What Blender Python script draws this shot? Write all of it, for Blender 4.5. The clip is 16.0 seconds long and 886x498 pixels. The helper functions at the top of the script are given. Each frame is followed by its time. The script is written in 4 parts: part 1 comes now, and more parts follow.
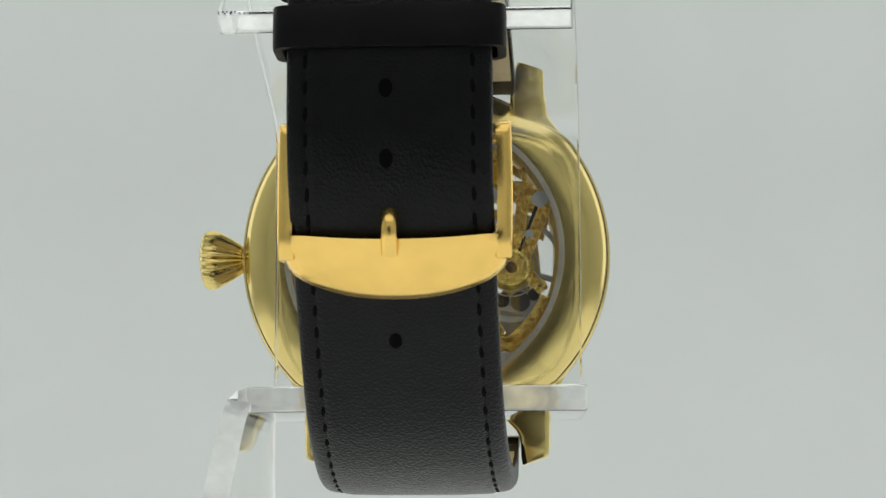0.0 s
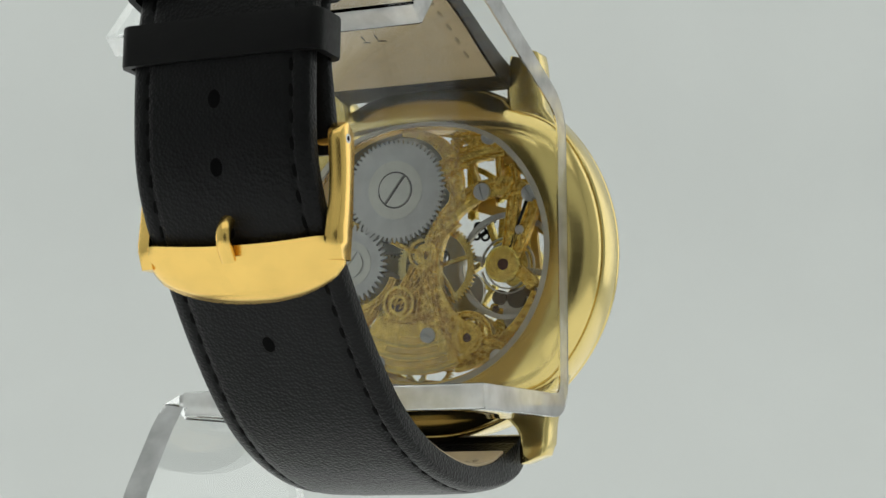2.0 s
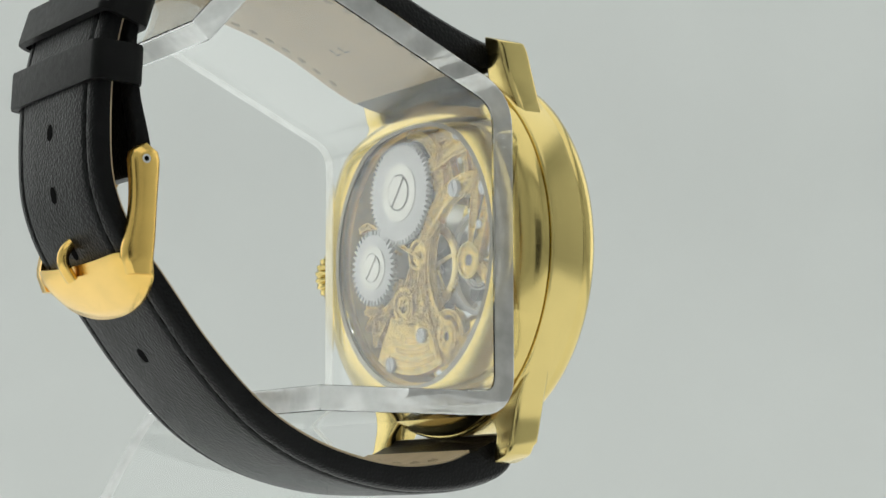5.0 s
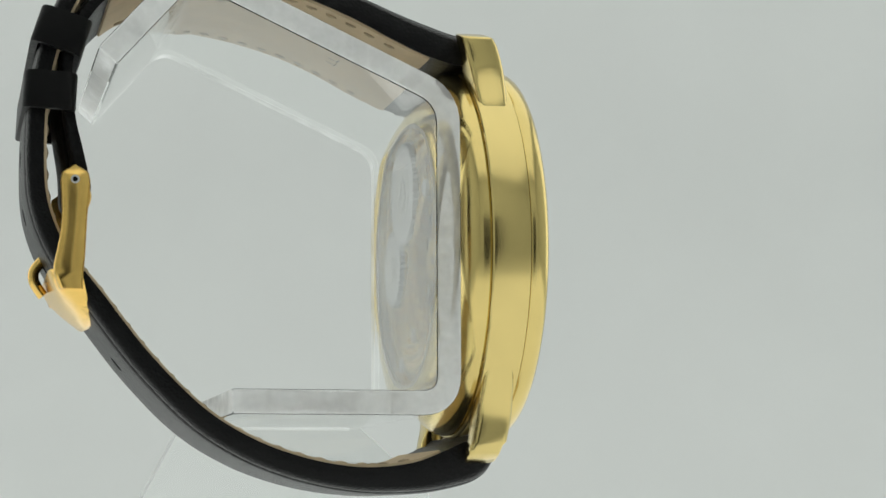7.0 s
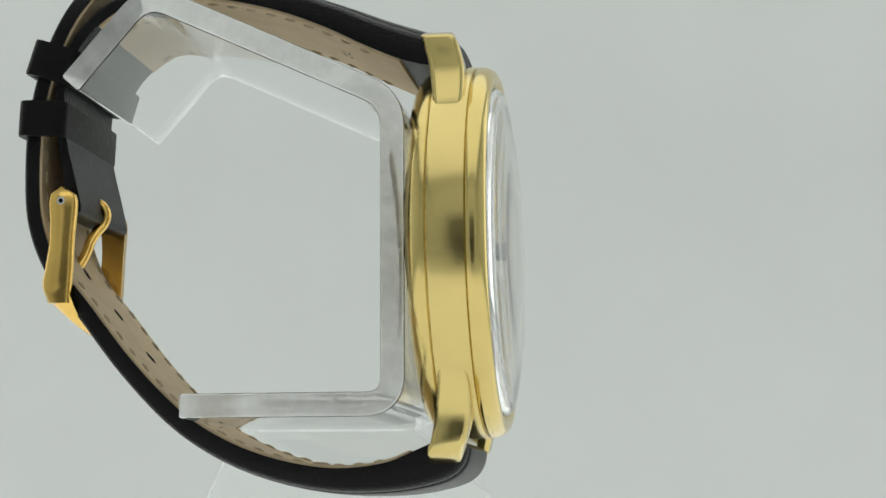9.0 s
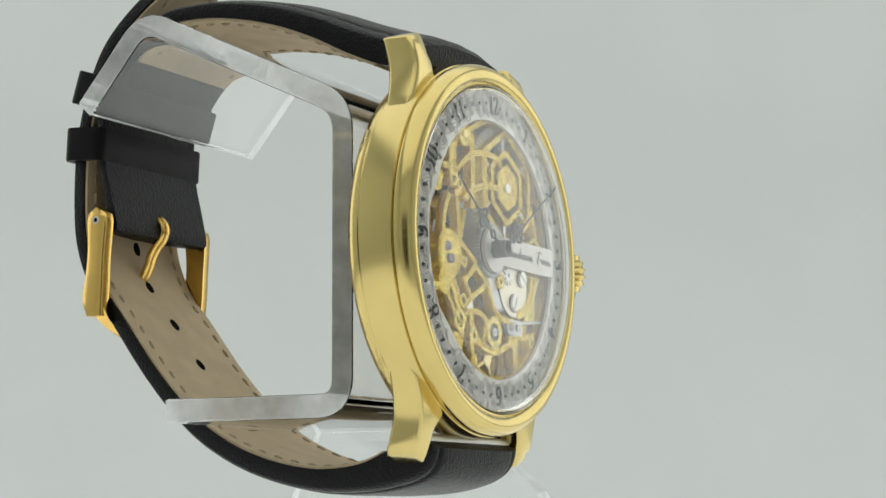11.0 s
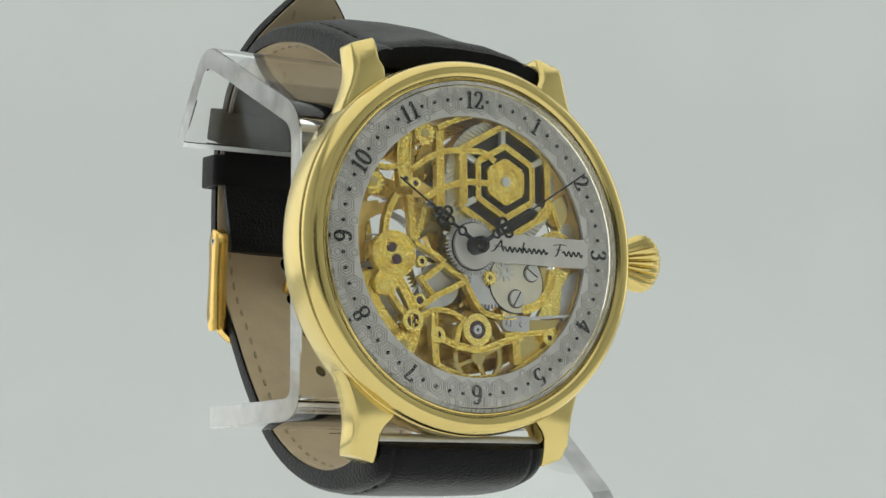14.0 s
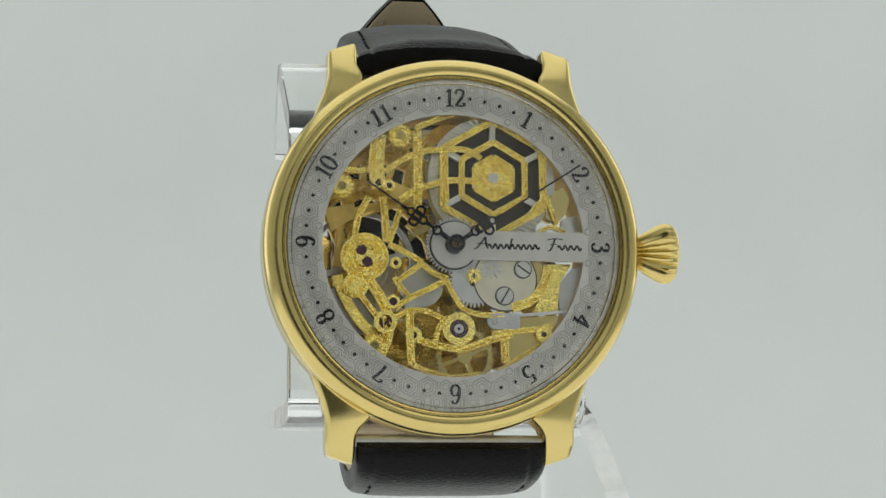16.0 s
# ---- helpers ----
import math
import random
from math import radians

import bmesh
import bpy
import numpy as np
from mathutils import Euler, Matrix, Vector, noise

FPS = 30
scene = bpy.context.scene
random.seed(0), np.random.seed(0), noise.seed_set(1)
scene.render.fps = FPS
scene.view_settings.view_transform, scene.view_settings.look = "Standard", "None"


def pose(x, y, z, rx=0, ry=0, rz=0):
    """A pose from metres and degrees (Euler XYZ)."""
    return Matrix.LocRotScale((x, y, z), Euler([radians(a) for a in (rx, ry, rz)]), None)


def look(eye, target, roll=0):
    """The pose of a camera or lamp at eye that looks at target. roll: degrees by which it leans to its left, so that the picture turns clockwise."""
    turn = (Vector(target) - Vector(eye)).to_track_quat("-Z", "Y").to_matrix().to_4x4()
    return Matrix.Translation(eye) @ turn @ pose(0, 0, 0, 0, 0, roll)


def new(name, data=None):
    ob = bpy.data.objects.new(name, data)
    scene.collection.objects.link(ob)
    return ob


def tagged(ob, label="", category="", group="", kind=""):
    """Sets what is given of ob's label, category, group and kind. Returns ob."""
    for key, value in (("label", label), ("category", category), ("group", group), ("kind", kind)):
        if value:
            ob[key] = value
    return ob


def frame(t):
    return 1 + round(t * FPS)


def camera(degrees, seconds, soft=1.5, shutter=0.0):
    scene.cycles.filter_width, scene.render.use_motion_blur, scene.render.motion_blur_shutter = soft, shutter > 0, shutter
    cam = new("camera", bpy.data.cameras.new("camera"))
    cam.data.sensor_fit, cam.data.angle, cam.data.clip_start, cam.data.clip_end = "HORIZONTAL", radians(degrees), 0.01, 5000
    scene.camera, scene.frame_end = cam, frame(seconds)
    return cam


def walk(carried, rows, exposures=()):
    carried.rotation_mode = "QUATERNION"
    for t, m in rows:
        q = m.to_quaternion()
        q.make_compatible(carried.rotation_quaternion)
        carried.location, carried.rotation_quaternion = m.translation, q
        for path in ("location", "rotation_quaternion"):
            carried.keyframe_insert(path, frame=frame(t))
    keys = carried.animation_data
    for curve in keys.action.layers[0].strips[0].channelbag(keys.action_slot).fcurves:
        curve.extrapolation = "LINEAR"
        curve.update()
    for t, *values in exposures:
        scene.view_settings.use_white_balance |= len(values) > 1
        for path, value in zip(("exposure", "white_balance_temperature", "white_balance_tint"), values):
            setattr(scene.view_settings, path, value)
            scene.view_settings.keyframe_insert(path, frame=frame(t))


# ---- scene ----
cam = camera(24.5, 16.0)
EYE, AIM = (0.0, -0.246, -0.03255), (0.00101, 0, -0.00054)
walk(cam, [(0, look(EYE, AIM, -0.26)), (16.0, look(EYE, AIM, -0.26))])

# the display turns evenly about its upright axis: degrees at the end, degrees a second
TURN_END, TURN_RATE = 9.09, 10.506

# ---- light ----
world = bpy.data.worlds.new("studio")
scene.world = world
world.use_nodes = True
world.node_tree.nodes["Background"].inputs["Color"].default_value = (0.93, 1.0, 0.97, 1)
world.node_tree.nodes["Background"].inputs["Strength"].default_value = 0.1


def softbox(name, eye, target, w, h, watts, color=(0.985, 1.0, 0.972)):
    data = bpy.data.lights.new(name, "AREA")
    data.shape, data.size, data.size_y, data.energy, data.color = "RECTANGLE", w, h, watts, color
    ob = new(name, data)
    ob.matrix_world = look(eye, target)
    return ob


softbox("softbox_top", (0, -0.05, 0.44), (0, -0.05, 0), 0.7, 0.9, 1.3)
softbox("softbox_left", (-0.44, 0.27, 0.12), (0, 0.27, 0.05), 0.36, 0.55, 0.49)
softbox("softbox_right", (0.44, 0.27, 0.12), (0, 0.27, 0.05), 0.36, 0.55, 0.49)
# unseen lamp just over the floor, added to brighten the undersides from below
softbox("fill_from_below", (0, 0.03, -0.0605), (0, 0.0301, 0), 0.5, 0.4, 0.29)


# ---- materials ----
def material(name, color, rough, metal=0.0, var=0.12, var_size=0.004, bump=0.0, bump_size=0.0004, kind="noise", color2=None, spec=0.5, coat=0.0):
    """Principled surface with colour drift at var_size and relief at bump_size (metres)."""
    m = bpy.data.materials.new(name)
    m.use_nodes = True
    nt = m.node_tree
    n, l = nt.nodes, nt.links
    b = n["Principled BSDF"]
    b.inputs["Roughness"].default_value = rough
    b.inputs["Metallic"].default_value = metal
    b.inputs["Specular IOR Level"].default_value = spec
    b.inputs["Coat Weight"].default_value = coat
    tc = n.new("ShaderNodeTexCoord")
    no = n.new("ShaderNodeTexNoise")
    no.inputs["Scale"].default_value = 1 / var_size
    no.inputs["Detail"].default_value = 5
    l.new(tc.outputs["Object"], no.inputs["Vector"])
    mix = n.new("ShaderNodeMix")
    mix.data_type = "RGBA"
    c2 = color2 or tuple(c * (1 - var) for c in color)
    mix.inputs["A"].default_value = (*c2, 1)
    mix.inputs["B"].default_value = (*(min(1, c * (1 + var)) for c in color), 1)
    ramp = n.new("ShaderNodeMapRange")
    ramp.inputs["From Min"].default_value, ramp.inputs["From Max"].default_value = 0.3, 0.7
    l.new(no.outputs["Fac"], ramp.inputs["Value"])
    l.new(ramp.outputs["Result"], mix.inputs["Factor"])
    l.new(mix.outputs["Result"], b.inputs["Base Color"])
    rr = n.new("ShaderNodeMapRange")
    rr.inputs["To Min"].default_value, rr.inputs["To Max"].default_value = rough * 0.8, min(1, rough * 1.25)
    fine = n.new("ShaderNodeTexNoise")
    fine.inputs["Scale"].default_value = 1 / (var_size * 0.21)
    l.new(tc.outputs["Object"], fine.inputs["Vector"])
    l.new(fine.outputs["Fac"], rr.inputs["Value"])
    l.new(rr.outputs["Result"], b.inputs["Roughness"])
    if bump:
        bp = n.new("ShaderNodeBump")
        bp.inputs["Strength"].default_value = bump
        bp.inputs["Distance"].default_value = bump_size * 0.5
        if kind == "voronoi":
            te = n.new("ShaderNodeTexVoronoi")
            out = te.outputs["Distance"]
        elif kind == "wave":
            te = n.new("ShaderNodeTexWave")
            te.inputs["Distortion"].default_value = 6
            te.inputs["Detail"].default_value = 3
            out = te.outputs["Fac"]
        else:
            te = n.new("ShaderNodeTexNoise")
            te.inputs["Detail"].default_value = 6
            out = te.outputs["Fac"]
        te.inputs["Scale"].default_value = 1 / bump_size
        l.new(tc.outputs["Object"], te.inputs["Vector"])
        l.new(out, bp.inputs["Height"])
        l.new(bp.outputs["Normal"], b.inputs["Normal"])
    return m


def glass(name, ior, color=(1, 1, 1), rough=0.0):
    m = bpy.data.materials.new(name)
    m.use_nodes = True
    b = m.node_tree.nodes["Principled BSDF"]
    b.inputs["Base Color"].default_value = (*color, 1)
    b.inputs["Transmission Weight"].default_value = 1
    b.inputs["IOR"].default_value = ior
    b.inputs["Roughness"].default_value = rough
    return m


GOLD = material("polished gold plate", (0.68, 0.535, 0.205), 0.18, 1.0, 0.05, 0.006)
GOLD_BRUSHED = material("satin gold plate", (0.68, 0.54, 0.215), 0.2, 1.0, 0.04, 0.006)
GOLD_BUCKLE = material("warm gold plate", (0.86, 0.57, 0.165), 0.22, 1.0, 0.06, 0.004)
GOLD_ENGRAVED = material("engraved gold", (1.0, 0.74, 0.21), 0.24, 1.0, 0.14, 0.0011, 0.8, 0.0003, "voronoi")
GOLD_AMBER = material("engraved amber gilding", (0.9, 0.61, 0.16), 0.24, 1.0, 0.2, 0.0011, 0.5, 0.0003, "voronoi")
GOLD_DEEP = material("gilt brass plate", (0.84, 0.6, 0.19), 0.38, 0.9, 0.18, 0.002, 0.3, 0.0004)
STEEL = material("grained steel", (0.66, 0.66, 0.655), 0.46, 0.9, 0.08, 0.002, 0.15, 0.0002)
SILVER = material("silvered dial", (0.67, 0.65, 0.605), 0.42, 0.6, 0.07, 0.002, 0.35, 0.00022)
SILVER_LINE = material("silvered relief line", (0.44, 0.43, 0.395), 0.36, 0.8, 0.12, 0.001)
PLATE = material("warm nickel plate", (0.82, 0.77, 0.62), 0.42, 0.9, 0.05, 0.002, 0.1, 0.0002)
SEAT = material("dull crystal seat", (0.46, 0.43, 0.36), 0.4, 0.7, 0.1, 0.003)
NICKEL = material("nickel plate", (0.74, 0.73, 0.68), 0.36, 1.0, 0.06, 0.002)
# steel of the barrel; also fills slots and gaps with painted shade
DARK_STEEL_AND_GAPS = material("dark barrel steel and gap shade", (0.07, 0.06, 0.055), 0.45, 0.6, 0.25, 0.002, 0.2, 0.0005)
BLUED = material("black lacquered steel", (0.012, 0.012, 0.014), 0.3, 0.4, 0.2, 0.001)
INK = material("black print", (0.012, 0.012, 0.012), 0.6, 0.0, 0.2, 0.0008)
RUBY = material("dark jewel", (0.07, 0.03, 0.045), 0.12, 0.0, 0.2, 0.0008, spec=0.8)
LEATHER = material("black calf leather", (0.003, 0.003, 0.0033), 0.37, 0.0, 0.25, 0.003, 0.42, 0.00036, "voronoi", spec=0.16)
LEATHER_SMOOTH = material("black smooth leather", (0.0035, 0.0035, 0.0035), 0.45, 0.0, 0.25, 0.004, 0.2, 0.0003, spec=0.15)
LINING = material("beige leather lining", (0.57, 0.45, 0.285), 0.7, 0.0, 0.08, 0.004, 0.35, 0.0003)
THREAD_BLACK = material("black thread", (0.003, 0.003, 0.003), 0.8, 0.0, 0.2, 0.0005, spec=0.06)
THREAD_BEIGE = material("beige thread", (0.42, 0.34, 0.23), 0.8, 0.0, 0.2, 0.0005)
# near-black fill painted where holes would be in shade
SHADE = material("shade in holes", (0.002, 0.002, 0.002), 0.9, 0.0, 0.2, 0.0005, spec=0.05)


def cut_edge(name):
    """Saw-cut acrylic: mostly clear, lit through its depth, streaked by the blade."""
    m = bpy.data.materials.new(name)
    m.use_nodes = True
    n, l = m.node_tree.nodes, m.node_tree.links
    n.remove(n["Principled BSDF"])
    clear, milk, gloss = (n.new("ShaderNodeBsdf" + k) for k in ("Transparent", "Translucent", "Glossy"))
    first, second = n.new("ShaderNodeMixShader"), n.new("ShaderNodeMixShader")
    milk.inputs["Color"].default_value = (0.97, 0.985, 0.98, 1)
    gloss.inputs["Roughness"].default_value = 0.18
    tc, streak, amount = n.new("ShaderNodeTexCoord"), n.new("ShaderNodeTexNoise"), n.new("ShaderNodeMapRange")
    streak.inputs["Scale"].default_value, streak.inputs["Detail"].default_value = 260, 4
    amount.inputs["From Min"].default_value, amount.inputs["From Max"].default_value = 0.35, 0.65
    amount.inputs["To Min"].default_value, amount.inputs["To Max"].default_value = 0.48, 0.7
    l.new(tc.outputs["Object"], streak.inputs["Vector"])
    l.new(streak.outputs["Fac"], amount.inputs["Value"])
    l.new(amount.outputs["Result"], first.inputs["Fac"])
    l.new(clear.outputs["BSDF"], first.inputs[1])
    l.new(milk.outputs["BSDF"], first.inputs[2])
    second.inputs["Fac"].default_value = 0.12
    l.new(first.outputs["Shader"], second.inputs[1])
    l.new(gloss.outputs["BSDF"], second.inputs[2])
    l.new(second.outputs["Shader"], n["Material Output"].inputs["Surface"])
    return m


FROSTED = cut_edge("saw-cut acrylic edge")
ACRYLIC = glass("clear acrylic", 1.49, (0.985, 0.995, 0.99))
CRYSTAL = glass("domed crystal", 1.39)
CRYSTAL_FLAT = glass("coated flat crystal", 1.25)
PAPER = material("white photo paper", (0.70, 0.717, 0.708), 0.75, 0.0, 0.015, 0.05)
TENT = material("white tent fabric", (0.78, 0.80, 0.79), 0.85, 0.0, 0.03, 0.03)
BLACK_BODY = material("matt black camera body", (0.01, 0.01, 0.01), 0.6, 0.0, 0.2, 0.01)

MM = Matrix.Scale(0.001, 4)
BAND = Matrix.Translation((0.85, -0.65, -0.55))


def part(name, bm, mat, parent, label="", m=None, sharp=0.6, kind=""):
    """Links a bmesh in millimetres as ONE mesh object under a thing or a part."""
    if m is not None:
        bm.transform(m)
    bm.transform(MM)
    bmesh.ops.recalc_face_normals(bm, faces=bm.faces)
    for f in bm.faces:
        f.smooth = True
    for e in bm.edges:
        e.smooth = e.calc_face_angle(0) < sharp
    me = bpy.data.meshes.new(name)
    bm.to_mesh(me)
    bm.free()
    for one in (mat if isinstance(mat, tuple) else (mat,)):
        me.materials.append(one)
    ob = new(name, me)
    ob.parent = parent
    tagged(ob, label, kind=kind)
    return ob


# ---- shapes, in millimetres; flat ones lie in x and z and have depth in y ----
def revolve(profile, n=128, closed=False):
    """A profile of (radius, y) turned about the y axis."""
    bm = bmesh.new()
    rings = []
    for r, y in profile:
        if r < 1e-6:
            rings.append([bm.verts.new((0, y, 0))])
        else:
            rings.append([bm.verts.new((r * math.cos(2 * math.pi * k / n), y, r * math.sin(2 * math.pi * k / n))) for k in range(n)])
    pairs = list(zip(rings, rings[1:])) + ([(rings[-1], rings[0])] if closed else [])
    for a, b in pairs:
        for k in range(n):
            j = (k + 1) % n
            if len(a) == 1 and len(b) > 1:
                bm.faces.new((a[0], b[k], b[j]))
            elif len(b) == 1 and len(a) > 1:
                bm.faces.new((a[k], a[j], b[0]))
            elif len(a) > 1:
                bm.faces.new((a[k], a[j], b[j], b[k]))
    return bm


def strip(outer, inner, y0, y1, closed, bm=None):
    """A flat band between two outlines of equal length, from y0 (front) to y1."""
    bm = bm or bmesh.new()
    n = len(outer)
    va = [bm.verts.new((x, y0, z)) for x, z in outer]
    vb = [bm.verts.new((x, y0, z)) for x, z in inner]
    vc = [bm.verts.new((x, y1, z)) for x, z in outer]
    vd = [bm.verts.new((x, y1, z)) for x, z in inner]
    for k in range(n if closed else n - 1):
        j = (k + 1) % n
        bm.faces.new((va[k], va[j], vb[j], vb[k]))
        bm.faces.new((vc[k], vd[k], vd[j], vc[j]))
        bm.faces.new((va[k], vc[k], vc[j], va[j]))
        bm.faces.new((vb[k], vb[j], vd[j], vd[k]))
    if not closed:
        for k in (0, n - 1):
            bm.faces.new((va[k], vb[k], vd[k], vc[k]))
    return bm


def circle(cx, cz, r, n, a0=0.0, a1=360.0):
    full = abs(a1 - a0) >= 360
    return [(cx + r * math.cos(radians(a0 + (a1 - a0) * k / (n if full else n - 1))), cz + r * math.sin(radians(a0 + (a1 - a0) * k / (n if full else n - 1)))) for k in range(n)]


def ring(cx, cz, r0, r1, y0, y1, n=40, bm=None):
    return strip(circle(cx, cz, r1, n), circle(cx, cz, r0, n), y0, y1, True, bm)


def arc(cx, cz, r0, r1, a0, a1, y0, y1, n=28, bm=None):
    return strip(circle(cx, cz, r1, n, a0, a1), circle(cx, cz, r0, n, a0, a1), y0, y1, False, bm)


def prism(poly, y0, y1, bm=None):
    bm = bm or bmesh.new()
    a = [bm.verts.new((x, y0, z)) for x, z in poly]
    b = [bm.verts.new((x, y1, z)) for x, z in poly]
    bm.faces.new(a)
    bm.faces.new(b[::-1])
    for k in range(len(poly)):
        j = (k + 1) % len(poly)
        bm.faces.new((a[k], b[k], b[j], a[j]))
    return bm


def disc(cx, cz, r, y0, y1, n=32, bm=None):
    return prism(circle(cx, cz, r, n), y0, y1, bm)


def bar(x0, z0, x1, z1, w, y0, y1, bm=None):
    """A straight bar with a ridge along it, as the engraver leaves it."""
    d = Vector((x1 - x0, z1 - z0)).normalized()
    n = Vector((-d.y, d.x)) * w / 2
    bm = bm or bmesh.new()
    s = 1 if y1 > y0 else -1
    lift = s * min(0.12, w * 0.12)
    rows = []
    for x, z in ((x0, z0), (x1, z1)):
        rows.append([bm.verts.new(p) for p in ((x - n.x, y1, z - n.y), (x - n.x, y0 + lift, z - n.y), (x - n.x * 0.6, y0, z - n.y * 0.6),
                                               (x + n.x * 0.6, y0, z + n.y * 0.6), (x + n.x, y0 + lift, z + n.y), (x + n.x, y1, z + n.y))])
    for k in range(6):
        j = (k + 1) % 6
        bm.faces.new((rows[0][k], rows[0][j], rows[1][j], rows[1][k]))
    bm.faces.new(rows[0][::-1])
    bm.faces.new(rows[1])
    return bm


def beads(bm, pts, w, y, out):
    """Cut leaves left by the graver: small pyramids to either side of a line."""
    acc = 0.3
    for (ax, az), (bx, bz) in zip(pts, pts[1:]):
        d = math.hypot(bx - ax, bz - az)
        if d < 1e-6:
            continue
        tx, tz = (bx - ax) / d, (bz - az) / d
        while acc < d - 0.1:
            side = 1 if int(acc * 7) % 2 else -1
            cx, cz = ax + tx * acc - tz * side * w * 0.2, az + tz * acc + tx * side * w * 0.2
            r = min(0.4, w * 0.36)
            base = [bm.verts.new((cx + r * (tx * a - tz * side * b), y, cz + r * (tz * a + tx * side * b))) for a, b in ((-0.9, -0.3), (0.2, -0.75), (1.0, 0.45), (-0.1, 0.8))]
            top = bm.verts.new((cx, y + out * 0.26, cz))
            for k in range(4):
                bm.faces.new((base[k], base[(k + 1) % 4], top))
            acc += 0.38
        acc -= d


def rails(bm, x0, z0, x1, z1, w, y, out):
    """Raised borders along both edges of an engraved bar."""
    d = math.hypot(x1 - x0, z1 - z0)
    nx, nz = -(z1 - z0) / d, (x1 - x0) / d
    for side in (-1, 1):
        o = side * (w / 2 - 0.075)
        bar(x0 + nx * o, z0 + nz * o, x1 + nx * o, z1 + nz * o, 0.15, y + out * 0.12, y - out * 0.1, bm)


def gear(cx, cz, r, teeth, y0, y1, bore=0.0, web=0.0, spokes=0, depth=0.55):
    """A toothed wheel: rim from web to r, spokes from the hub to the rim."""
    outer = []
    for k in range(teeth):
        for f, rad in ((0.0, r - depth), (0.22, r), (0.5, r), (0.72, r - depth)):
            a = 2 * math.pi * (k + f) / teeth
            outer.append((cx + rad * math.cos(a), cz + rad * math.sin(a)))
    n = len(outer)
    bm = strip(outer, circle(cx, cz, web or bore or 0.2, n), y0, y1, True)
    if web:
        for k in range(spokes):
            a = 2 * math.pi * k / spokes + 0.4
            bar(cx + 0.5 * math.cos(a), cz + 0.5 * math.sin(a), cx + (web + 0.1) * math.cos(a), cz + (web + 0.1) * math.sin(a), 0.55, y0 + 0.03 * (1 if y1 > y0 else -1), y1, bm)
        disc(cx, cz, 0.9, y0 - 0.02, y1, 20, bm)
    return bm


def screw_head(cx, cz, r, y0, out, turn):
    """A slotted head; out is -1 when it looks to the front, +1 to the back."""
    bm = disc(cx, cz, r, y0 + out * 0.12, y0 - out * 0.3, 28)
    for side in (0, 180):
        a = math.degrees(math.asin(min(0.9, max(0.1, 0.085 * r) / r)))
        pts = circle(cx, cz, r * 0.97, 16, turn + side + a, turn + side + 180 - a)
        prism(pts, y0 + out * 0.34, y0 + out * 0.12, bm)
    return bm


def smooth_path(points, per=8):
    """Catmull-Rom through rows of equal length."""
    out = []
    p = [points[0]] + list(points) + [points[-1]]
    for i in range(1, len(p) - 2):
        for k in range(per):
            t = k / per
            out.append(tuple(0.5 * (2 * b + (c - a) * t + (2 * a - 5 * b + 4 * c - d) * t * t + (3 * b - a - 3 * c + d) * t ** 3)
                             for a, b, c, d in zip(p[i - 1], p[i], p[i + 1], p[i + 2])))
    out.append(tuple(points[-1]))
    return out


def path_frames(path):
    """For rows (y, z, ...): the tangent and the outward side of a path in the y-z plane."""
    res = []
    for i in range(len(path)):
        a, b = path[max(0, i - 1)], path[min(len(path) - 1, i + 1)]
        t = Vector((b[0] - a[0], b[1] - a[1])).normalized()
        res.append(t)
    return res


# ---- the studio ----
def box(name, lo, hi, mat, kind="structure", label="", category=""):
    bm = bmesh.new()
    bmesh.ops.create_cube(bm, size=1)
    bm.transform(Matrix.Translation([(a + b) / 2 for a, b in zip(lo, hi)]) @ Matrix.Diagonal([b - a for a, b in zip(lo, hi)] + [1]))
    me = bpy.data.meshes.new(name)
    bm.to_mesh(me)
    bm.free()
    me.materials.append(mat)
    return tagged(new(name, me), label, category, kind=kind)


FLOOR = -62.0


def build_backdrop():
    pts = [(-600, FLOOR)] + [(300 + 150 * math.sin(radians(a)), FLOOR + 150 - 150 * math.cos(radians(a))) for a in range(0, 91, 6)] + [(450, 460)]
    bm = bmesh.new()
    rows = []
    for x in (-460, 460):
        rows.append(([bm.verts.new((x, y, z)) for y, z in pts], [bm.verts.new((x, y + 3, z - 3)) for y, z in pts]))
    (a, a2), (b, b2) = rows
    for k in range(len(pts) - 1):
        bm.faces.new((a[k], b[k], b[k + 1], a[k + 1]))
        bm.faces.new((a2[k], a2[k + 1], b2[k + 1], b2[k]))
        bm.faces.new((a[k], a[k + 1], a2[k + 1], a2[k]))
        bm.faces.new((b[k], b2[k], b2[k + 1], b[k + 1]))
    ob = part("backdrop", bm, PAPER, None, "seamless pale grey paper sweep behind the watch", kind="structure")
    ob["category"] = "backdrop"
    return ob


build_backdrop()
box("wall_west", (-0.48, -0.6, -0.07), (-0.465, 0.47, 0.475), TENT, label="white fabric side of a light tent", category="wall")
box("wall_east", (0.465, -0.6, -0.07), (0.48, 0.47, 0.475), TENT, label="white fabric side of a light tent", category="wall")
box("ceiling", (-0.465, -0.6, 0.46), (0.465, 0.47, 0.475), TENT, label="white fabric top of a light tent", category="ceiling")
# front of the tent, open round the camera
box("wall_south_left", (-0.465, -0.6, -0.07), (-0.19, -0.585, 0.46), TENT, label="white fabric front of a light tent", category="wall")
box("wall_south_right", (0.19, -0.6, -0.07), (0.465, -0.585, 0.46), TENT, label="white fabric front of a light tent", category="wall")
box("wall_south_top", (-0.19, -0.6, 0.16), (0.19, -0.585, 0.46), TENT, label="white fabric flap over the camera opening", category="wall")
